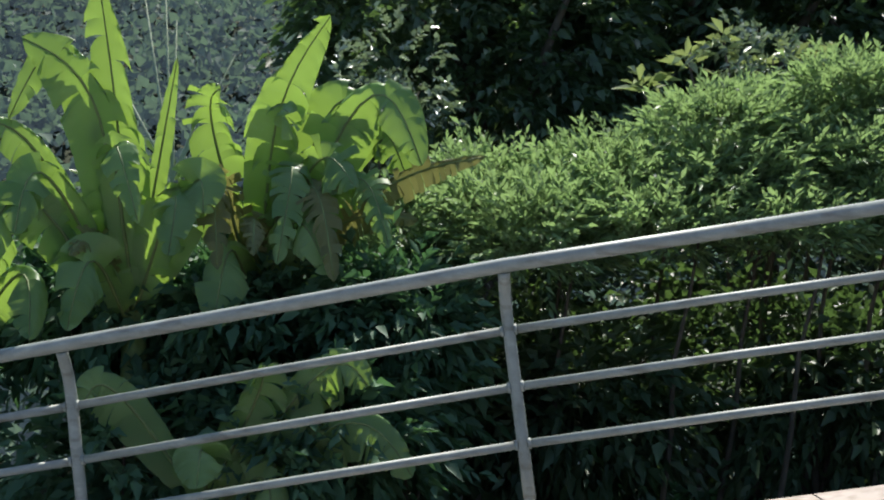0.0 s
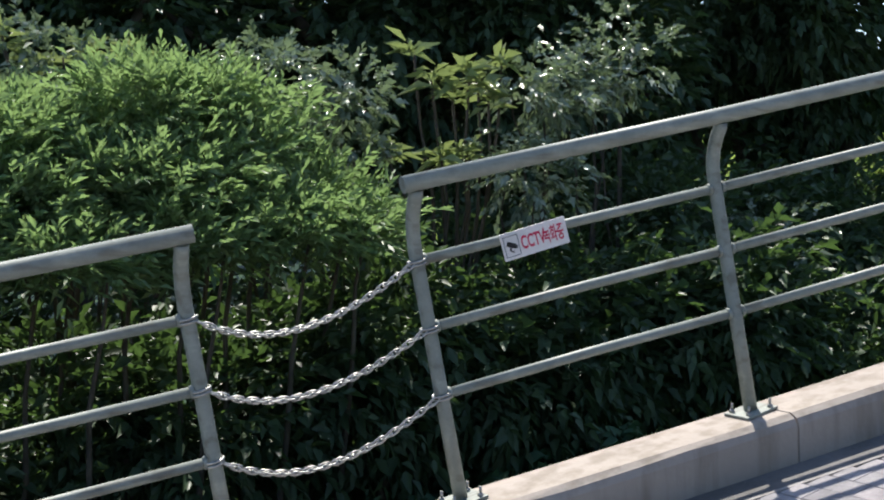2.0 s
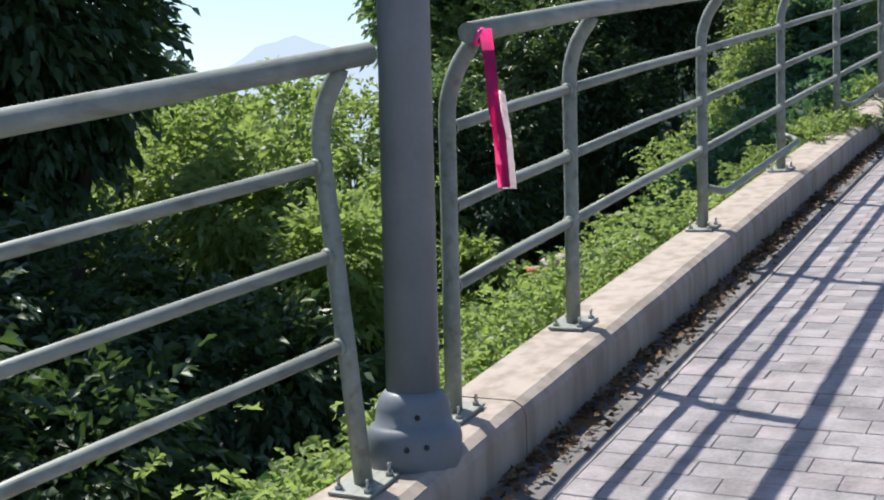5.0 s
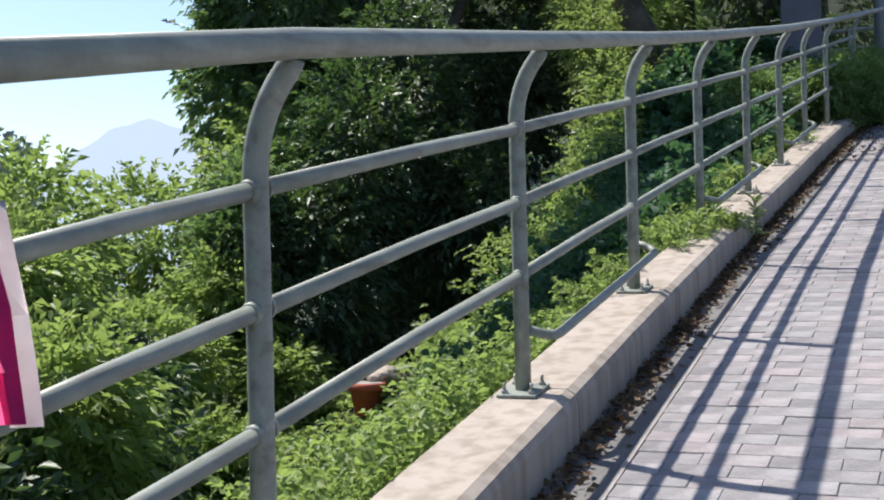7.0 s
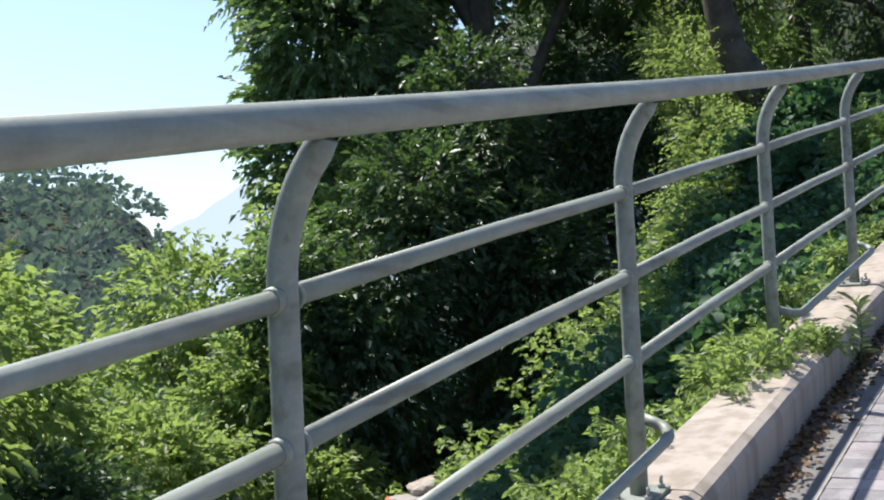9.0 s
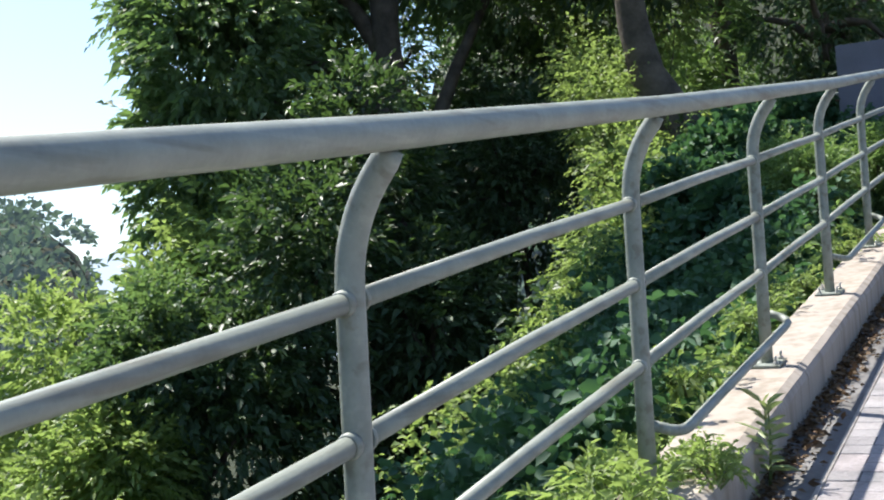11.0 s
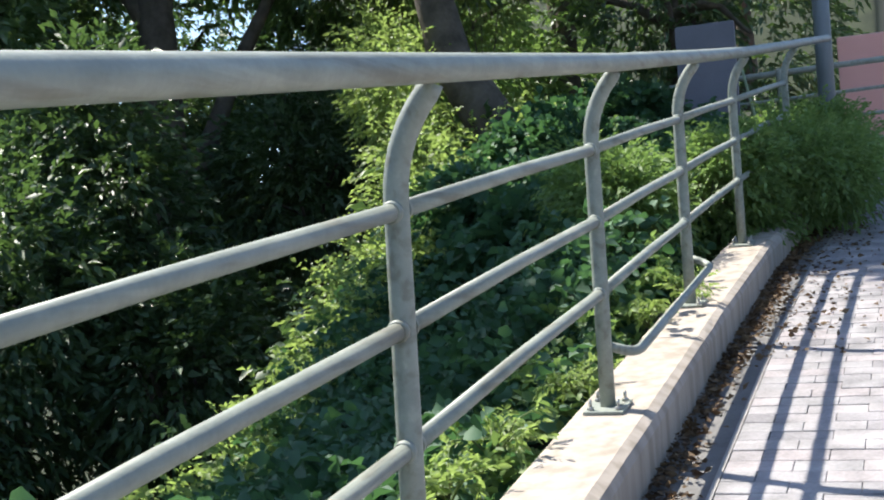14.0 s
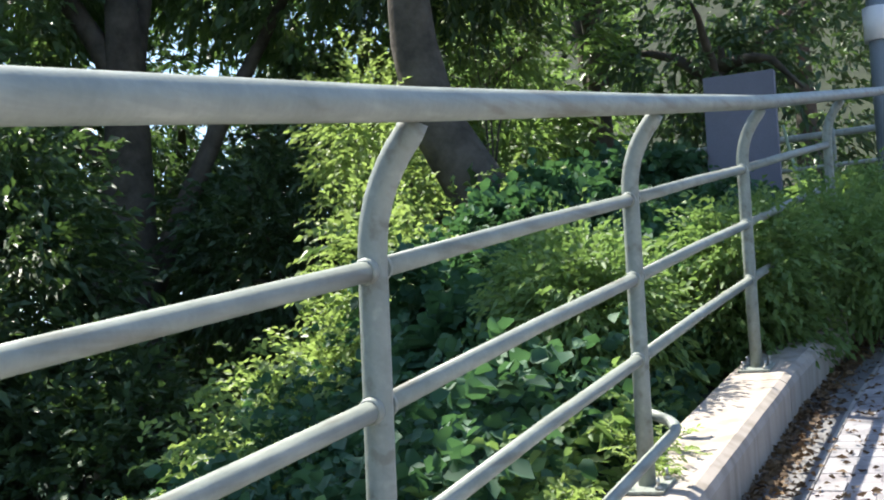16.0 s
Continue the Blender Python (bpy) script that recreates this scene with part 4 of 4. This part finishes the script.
# ground cover, its leaf colours made darker in the shade and brighter in the sun
cover("undergrowth", "low grass and herbs below the railing, dark leaf colour for shade", 2200, -6, 5.2, 0.8, 5.0, 0.11, M_IVY, 0.25, 12, 0.12)
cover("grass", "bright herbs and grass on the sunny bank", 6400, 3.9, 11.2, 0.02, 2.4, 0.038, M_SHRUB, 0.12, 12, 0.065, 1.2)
cover("herbs", "bright leafy herbs beside the lamp pole", 3600, 3.0, 7.2, 0.02, 1.7, 0.035, M_SHRUB, 0.26, 12, 0.07, 1.0)
cover("bank_plants", "sunny leafy growth on the steep bank", 4000, 5.5, 15, 1.5, 8.5, 0.075, M_SHRUB, 0.22, 12, 0.13)
cover("low_herbs", "bright low herbs carpeting the open bank", 5600, 8.6, 18.0, 1.3, 7.0, 0.055, M_SHRUB, 0.04, 12, 0.08)
cover("ivy", "dark green ivy covering the bank", 6200, 10.6, 22, 0.22, 2.6, 0.06, M_IVY, 0.42, 12, 0.14, 1.0, 0.85, oval=True)
cover("hollow_plants", "dark shaded growth in the hollow below the trees", 1700, 17.0, 22, 2.75, 8.0, 0.12, M_TREE, 0.5, 12, 0.18, 1.0, 0.6)
cover("climbing_plants", "sunlit pale fringe of climbers along the edge of the ivy", 1000, 11.0, 20.2, 2.1, 2.9, 0.055, M_SHRUB, 0.7, 18, 0.14, 1.0, 0.6)
cover("kerb_plants", "bright young shoots between the ivy and the kerb", 300, 11.6, 17.5, 0.12, 0.6, 0.055, M_HEDGE, 0.24, 18, 0.11, 1.0, 0.6, oval=True)

# slope and valley shrubs: pale leaf colour for the sunlit, dark for the shaded
S = "sunlit yellow-green shrub on the slope"
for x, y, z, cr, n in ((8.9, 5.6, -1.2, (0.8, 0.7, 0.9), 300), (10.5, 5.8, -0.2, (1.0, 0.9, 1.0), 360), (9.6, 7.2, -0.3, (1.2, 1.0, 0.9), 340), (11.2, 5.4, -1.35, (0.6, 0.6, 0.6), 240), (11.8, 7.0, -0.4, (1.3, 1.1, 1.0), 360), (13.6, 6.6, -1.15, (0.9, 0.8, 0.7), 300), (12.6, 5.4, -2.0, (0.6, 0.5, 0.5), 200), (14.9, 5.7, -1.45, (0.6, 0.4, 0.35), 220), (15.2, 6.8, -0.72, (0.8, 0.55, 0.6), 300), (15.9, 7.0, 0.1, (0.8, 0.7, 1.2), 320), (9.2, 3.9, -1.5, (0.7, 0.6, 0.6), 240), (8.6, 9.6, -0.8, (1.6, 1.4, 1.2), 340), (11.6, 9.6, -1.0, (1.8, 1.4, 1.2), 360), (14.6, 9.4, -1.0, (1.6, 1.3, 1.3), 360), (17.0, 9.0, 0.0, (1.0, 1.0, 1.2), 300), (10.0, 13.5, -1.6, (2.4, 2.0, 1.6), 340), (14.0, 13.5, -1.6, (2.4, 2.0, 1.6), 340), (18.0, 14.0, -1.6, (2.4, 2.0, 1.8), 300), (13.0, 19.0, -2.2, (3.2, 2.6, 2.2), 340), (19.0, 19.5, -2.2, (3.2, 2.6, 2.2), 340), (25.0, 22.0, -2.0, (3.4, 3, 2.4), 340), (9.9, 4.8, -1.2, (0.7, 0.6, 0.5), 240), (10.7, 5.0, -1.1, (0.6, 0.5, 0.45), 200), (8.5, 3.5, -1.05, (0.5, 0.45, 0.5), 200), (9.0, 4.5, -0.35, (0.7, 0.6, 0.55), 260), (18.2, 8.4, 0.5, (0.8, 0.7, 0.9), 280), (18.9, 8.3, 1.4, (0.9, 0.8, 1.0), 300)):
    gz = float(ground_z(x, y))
    tree("glossy shrub on the slope, its leaves coloured dark as in shade" if x in (8.9, 9.2, 9.9, 10.7, 11.2) else S, (x, y, min(gz, z - 0.4)), 2, (x, y - 0.1, z), cr, 0.085 if y < 8 else 0.12, M_TREE if x in (8.9, 9.2, 9.9, 10.7, 11.2) else M_BROAD if x in (15.9,) else M_SHRUB, n, 30 if y < 8 else 16, 0.15 if y < 8 else 0.24, 0.05, name="shrub", limbs=3, leafw=0.5)
# dappled climbers below the trees
for x, y, z, cr, n in ((19.3, 3.1, 1.9, (0.45, 0.35, 0.6), 130), (20.0, 3.5, 2.8, (0.45, 0.4, 0.8), 130), (18.4, 2.9, 1.3, (0.45, 0.35, 0.4), 110), (20.9, 3.9, 3.4, (0.5, 0.4, 0.7), 110), (17.6, 2.75, 0.75, (0.4, 0.3, 0.35), 90), (23.6, 5.2, 5.2, (0.8, 0.6, 0.8), 170), (23.0, 3.6, 4.6, (0.5, 0.5, 0.6), 120)):
    tree("sunlit climber with small pale leaves", (x, y, float(ground_z(x, y))), 2, (x, y, z), cr, 0.06, M_SHRUB, n, 26, 0.16, 0.025, name="shrub", limbs=3, leafw=0.5)

# the large tree and its neighbours
def great_tree(base, crown, blobs, trunk, lean, label, mat=M_TREE):
    t = thing("tree", label, "tree", base)
    bm = bmesh.new()
    top = Vector(crown) - Vector(base)
    stem = limb_points((0, 0, -0.6), top, lean, 10) if len(lean) == 3 else [Vector((0, -0.05, -0.4)), Vector((0, 0, 0))] + [Vector(p) for p in lean] + [top]
    tube(bm, stem, [trunk * (1.25 - 0.85 * min(1, i / 9 * 1.1)) for i in range(10)], 14)
    P, Dd = [], []
    for i, (c, r, n) in enumerate(blobs):
        v = Vector(c) - Vector(base)
        s = stem[(4 + i % 5) if len(lean) == 3 else 7 + i % 3]
        tube(bm, limb_points(s, v, (0, 0, 0.3), 7), [trunk * 0.36 * (1 - 0.12 * k) for k in range(7)], 9)
        p, d = clumps(tuple(v), r, n, 20, 0.22, 0.6)
        P.append(p)
        Dd.append(d)
    part("trunk", bm, M_BARK, t)
    leaves("crown", np.concatenate(P), np.concatenate(Dd), 0.135, 0.064, mat, t)


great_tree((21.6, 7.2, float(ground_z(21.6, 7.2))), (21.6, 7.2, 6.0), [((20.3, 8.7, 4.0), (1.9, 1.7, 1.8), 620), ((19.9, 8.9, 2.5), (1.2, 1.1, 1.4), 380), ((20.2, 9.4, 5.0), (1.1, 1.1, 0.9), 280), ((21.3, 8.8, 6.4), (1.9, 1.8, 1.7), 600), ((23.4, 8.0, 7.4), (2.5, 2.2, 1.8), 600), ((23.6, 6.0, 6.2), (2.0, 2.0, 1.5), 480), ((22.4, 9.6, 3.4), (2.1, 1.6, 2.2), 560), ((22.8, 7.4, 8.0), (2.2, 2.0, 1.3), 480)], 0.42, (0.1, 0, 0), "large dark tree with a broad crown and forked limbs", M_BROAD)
# Lobes from x 11.8 to 20.2 are unseen, added to shade ivy and path.
great_tree((20.0, 2.3, 1.8), (19.7, 3.2, 6.4), [((21.6, 2.4, 6.8), (1.4, 1.4, 0.9), 340), ((22.0, 3.2, 5.8), (1.8, 1.6, 1.1), 340), ((17.2, 4.6, 6.1), (1.5, 0.8, 0.6), 680), ((15.4, 4.55, 5.6), (1.5, 0.75, 0.5), 680), ((13.5, 4.6, 5.2), (1.3, 0.75, 0.45), 520), ((11.8, 4.6, 4.9), (1.2, 0.7, 0.4), 380), ((17.9, 1.55, 6.3), (1.5, 0.9, 0.6), 480), ((20.2, 1.3, 6.5), (1.6, 0.9, 0.6), 440), ((23.4, 1.4, 6.4), (1.4, 1.4, 0.9), 300)], 0.25, ((0, 0.02, 0.35), (0, 0.30, 0.85), (0, 0.62, 1.4), (0, 0.75, 2.0), (0, 0.80, 2.6), (-0.05, 0.82, 3.2), (-0.15, 0.85, 3.8)), "leaning grey-trunked tree over the ivy bank, unseen canopy added for shade", M_TREE)
# The two at y 5 and 6 take the pale hedge leaf to look sunlit.
for x, y, ch, cr, n in ((25.5, 5.0, 4.6, (2.2, 2.2, 3.0), 400), (27.0, 2.0, 5.2, (2.0, 2.0, 3.2), 420), (25.5, 9.5, 4.4, (2.4, 2.2, 3.2), 520), (29.5, 6.0, 6.0, (2.8, 2.6, 4.0), 560), (30.0, 11.0, 5.0, (3.0, 2.6, 4.0), 520), (31.0, 1.5, 7.5, (2.8, 2.6, 4.2), 520), (26.5, 3.5, 8.6, (2.6, 2.6, 2.0), 480)):
    tree(T, (x, y, float(ground_z(x, y))), 5, (x, y, ch), cr, 0.14, M_HEDGE if y in (5.0, 6.0) else M_TREE, n, 24, 0.22, 0.2)
# shaded growth under the large trees
for x, y, z, cr, n in ((17.6, 6.0, 0.8, (1.2, 0.9, 1.7), 460), (19.0, 6.2, 1.8, (1.2, 0.9, 1.6), 420), (16.2, 6.4, -0.2, (1.0, 0.9, 1.2), 360), (22.6, 5.6, 2.6, (1.4, 1.2, 1.4), 360), (18.4, 5.0, 0.6, (0.9, 0.7, 1.0), 320), (23.5, 7.6, 2.0, (1.6, 1.2, 1.8), 420), (27.0, 10.0, 2.5, (2.0, 1.6, 2.2), 360), (24.6, 6.7, 3.6, (1.3, 1.1, 1.5), 330)):
    tree("dark shaded undergrowth below the large tree", (x, y, float(ground_z(x, y))), 2, (x, y, z), cr, 0.115, M_TREE, n, 26, 0.2, 0.06, name="shrub")

# ivy heaped up beside the leaning trunk
for x, y, z, cr, n in ((20.9, 1.75, 2.40, (0.9, 0.6, 0.55), 330), (19.6, 1.9, 2.0, (0.9, 0.6, 0.5), 320), (18.3, 1.9, 1.55, (0.9, 0.6, 0.4), 280), (17.3, 1.35, 1.25, (0.8, 0.45, 0.3), 220)):
    tree("mound of dark green ivy beside the trunk", (x, y, float(ground_z(x, y))), 1, (x, y, z), cr, 0.085, M_IVY, n, 22, 0.12, 0.03, name="shrub", limbs=3, leafw=0.85, oval=True)

# hedge that has grown over the kerb's end
for x, y, dz, cr, n in ((16.6, 0.62, 0.40, (0.6, 0.40, 0.34), 360), (17.2, 0.15, 0.34, (0.6, 0.42, 0.32), 400), (18.2, -0.25, 0.36, (0.9, 0.5, 0.34), 460), (19.4, -0.3, 0.38, (0.7, 0.45, 0.3), 280)):
    gz = float(kerb_z(x)) - 0.14
    tree("bright green bush grown through the railing", (x, y + 0.1, gz), 1, (x, y, gz + dz), cr, 0.042, M_HEDGE, n, 44, 0.11, 0.02, name="shrub", limbs=2, leafw=0.5)


def tuft(x, d, s, label="small feathery weed grown from the kerb's edge"):
    y = float(kerb_y(x)) + d
    z = float(kerb_z(x)) - (0.02 if d > -FRONT else KERB)
    t = thing("weed", label, "weed", (x, y, z), "weeds at the kerb")
    n = 11
    a = rng.uniform(0, 2 * math.pi, n)
    way = np.stack([np.cos(a) * 0.9, np.sin(a) * 0.7 + (0.15 if d > 0.1 else -0.05), rng.uniform(0.35, 1.1, n)], 1)
    P, D = [], []
    for k in range(n):
        v = Vector(way[k]).normalized() * s * rng.uniform(0.6, 1.1)
        bm = bmesh.new()
        tube(bm, [Vector((0, 0, -0.02)), v * 0.5, v - Vector((0, 0, 0.25 * s))], [0.004, 0.003, 0.0012], 5)
        part("stem", bm, M_BSTEM, t)
        f = np.linspace(0.25, 0.95, 5)[:, None]
        at = np.array(v)[None] * f - np.array([0, 0, 0.25 * s]) * f * f
        p, q = sprays(at, np.repeat(np.array(v)[None], 5, 0) + rng.normal(size=(5, 3)) * s * 0.7, 8, s * 0.34, 0.25)
        P.append(p)
        D.append(q)
    leaves("leaves", np.concatenate(P), np.concatenate(D), s * 0.13, s * 0.055, M_SHRUB, t, oval=True)


for x, d, s in ((9.55, 0.10, 0.26), (9.75, 0.05, 0.24), (9.95, 0.07, 0.30), (10.15, 0.0, 0.24), (10.3, -0.08, 0.18), (10.15, -0.15, 0.15), (13.6, 0.20, 0.18), (14.7, 0.15, 0.2), (11.3, 0.24, 0.26), (12.5, 0.26, 0.24), (12.9, 0.26, 0.22), (8.9, 0.22, 0.2), (8.3, 0.22, 0.18), (15.3, 0.10, 0.2), (15.1, 0.02, 0.14)):
    tuft(x, d, s)
# a leafy upright weed rooted in a crack of the kerb's face
lw = thing("weed", "upright weed with long narrow pale leaves at the kerb", "weed", (10.66, float(kerb_y(10.66)) - FRONT - 0.03, float(kerb_z(10.66)) - KERB), "weeds at the kerb")
bm = bmesh.new()
tube(bm, [(0, 0, -0.01), (0.01, -0.01, 0.12), (0.0, -0.01, 0.27)], [0.006, 0.005, 0.002], 6)
part("stem", bm, M_BSTEM, lw)
k = np.arange(34)
up = 0.03 + 0.24 * k / 34
leaves("leaves", np.stack([0.006 * np.cos(k), 0.006 * np.sin(k), up], 1), np.stack([np.cos(k * 2.4), np.sin(k * 2.4), 0.25 + 0.9 * k / 34], 1), 0.10, 0.020, M_STAR, lw, droop=0.3, oval=True)

# leaf litter in the gutter
n = 5200
x = np.concatenate([rng.uniform(3, 18.5, n), rng.uniform(14.6, 19, 900)])
y = np.concatenate([kerb_y(x[:n]) - FRONT - np.abs(rng.normal(size=n)) * 0.055 - 0.01, kerb_y(x[n:]) - FRONT - np.abs(rng.normal(size=900)) * 0.24])
p = np.stack([x, y, kerb_z(x) - KERB + 0.004 + 0.01 * rng.random(len(x))], 1)
tagged(leaves("leaf_litter", p, rng.normal(size=p.shape) * np.array([1, 1, 0.15]), 0.034, 0.018, M_LITTER, droop=0.0), "dead brown leaves lying in the gutter", "leaf litter", kind="stuff")

# broken stump on the slope
sz = float(ground_z(9.76, 4.84))
st = thing("tree_stump", "pale pinkish broken tree stump in the undergrowth", "stump", (9.76, 4.84, sz))
bm = bmesh.new()
tube(bm, [(0, 0, -0.2), (0.02, 0, 0.5), (-0.02, 0.02, 0.9), (0.03, 0, -1.62 - sz)], [0.19, 0.15, 0.14, 0.10], 12)
part("trunk", bm, M_STUMP, st)

# flower pot on the bank
pt = (14.25, 4.32, float(ground_z(14.25, 4.32)) + 0.02)
pot = thing("flower_pot", "red terracotta flower pot lying among plants", "flower pot", pt)
bm = bmesh.new()
tube(bm, [(0, 0, 0), (0, 0, 0.26), (0, 0, 0.26), (0, 0, 0.33)], [0.12, 0.17, 0.20, 0.205], 20)
part("bowl", bm, M_CLAY, pot)
bm = bmesh.new()
tube(bm, [(0, 0, 0.331), (0, 0, 0.334)], 0.17, 18)
part("soil", bm, M_JOINT, pot)

# pale stone beside the flower pot
stone = thing("stone", "pale grey rough stone lying beside the flower pot", "stone", (14.6, 4.25, float(ground_z(14.6, 4.25)) + 0.06))
bm = bmesh.new()
bmesh.ops.create_icosphere(bm, subdivisions=3, radius=0.2)
for v in bm.verts:
    v.co *= 1 + 0.35 * noise.noise(v.co * 6) + 0.12 * noise.noise(v.co * 17)
    v.co.z *= 0.62
    v.co.x *= 1.4
part("rock", bm, M_CONCRETE, stone)

# ---- top of the path ----
lp = thing("street_pole", "grey post with a white collar beside the railing's end", "pole", (20.88, -0.32, 1.95))
bm = bmesh.new()
tube(bm, [(0, 0, 0), (0, 0, 2.5)], 0.075, 16)
part("shaft", bm, M_POLE, lp)
bm = bmesh.new()
tube(bm, [(0, 0, 1.55), (0, 0, 1.80)], 0.105, 16)
part("collar", bm, M_WHITE, lp, "white collar")
sb = thing("notice_board", "plain grey board standing behind the railing", "board", (20.9, 0.72, 1.9))
bm = bmesh.new()
box(bm, -0.04, 0.04, -0.27, 0.27, 0.0, 1.5, 0.006)
part("panel", bm, M_SLAB, sb)
sk = thing("stick", "thin pale stick leaning beside the grey board", "stick", (20.75, 0.28, 1.95))
bm = bmesh.new()
tube(bm, [(0, -0.12, 0.0), (0.02, 0.02, 0.5), (0.05, 0.12, 1.0)], [0.016, 0.014, 0.012], 7)
part("rod", bm, M_STALK, sk)
fr = thing("railing", "dark pipe railing across the end of the path, in shade", "railing", (22.2, 0, 0))
for y in (-1.5, 0.2, 1.9, 3.4):
    bm = bmesh.new()
    tube(bm, [(0, y, 1.9), (0, y, 3.0), (-0.05, y, 3.12)], 0.025, 10)
    part("post", bm, M_RAIL, fr)
for z, r in ((3.12, 0.03), (2.85, 0.018), (2.6, 0.018), (2.35, 0.018)):
    bm = bmesh.new()
    tube(bm, [(0, -1.6, z), (0, 3.5, z - 0.1)], r, 10)
    part("rail", bm, M_RAIL, fr)
wl = thing("building", "pink painted wall of a building up the path", "building", (27.5, -2.6, 2.5))
bm = bmesh.new()
box(bm, -0.2, 3.0, -3.0, 2.45, 0.0, 1.85, 0.02)
part("wall", bm, M_WALL, wl)

# ---- distance ----
mv, mf = [], []
for i in range(60):
    th = radians(28 + i * 0.45)
    u = 28 + i * 0.45
    h = 85 + 245 * math.exp(-(abs(u - 36.8) / 6.0) ** 1.4) + 60 * math.exp(-((u - 31) / 3) ** 2) + 12 * noise.noise(Vector((u * 0.9, 0, 0)))
    mv += [(2900 * math.cos(th), 2900 * math.sin(th), -500), (2900 * math.cos(th), 2900 * math.sin(th), h)]
for i in range(59):
    mf.append((2 * i, 2 * i + 2, 2 * i + 3, 2 * i + 1))
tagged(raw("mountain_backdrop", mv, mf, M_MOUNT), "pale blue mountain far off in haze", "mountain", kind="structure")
# wooded hills across the valley
th = np.radians(np.concatenate([rng.uniform(84, 128, 2600), rng.uniform(38, 84, 1600), rng.uniform(0, 30, 900)]))
r = np.concatenate([rng.uniform(48, 145, 4200), rng.uniform(38, 70, 900)])
c = np.stack([r * np.cos(th), r * np.sin(th), np.zeros(len(th))], 1)
c[:, 2] = ground_z(c[:, 0], c[:, 1]) + 1.0
per = 16
p = np.repeat(c, per, 0)
o = rng.normal(size=p.shape)
o /= np.linalg.norm(o, axis=1, keepdims=True)
o[:, 2] = np.abs(o[:, 2])
sz = np.repeat(rng.uniform(1.0, 2.4, len(th)), per)[:, None]
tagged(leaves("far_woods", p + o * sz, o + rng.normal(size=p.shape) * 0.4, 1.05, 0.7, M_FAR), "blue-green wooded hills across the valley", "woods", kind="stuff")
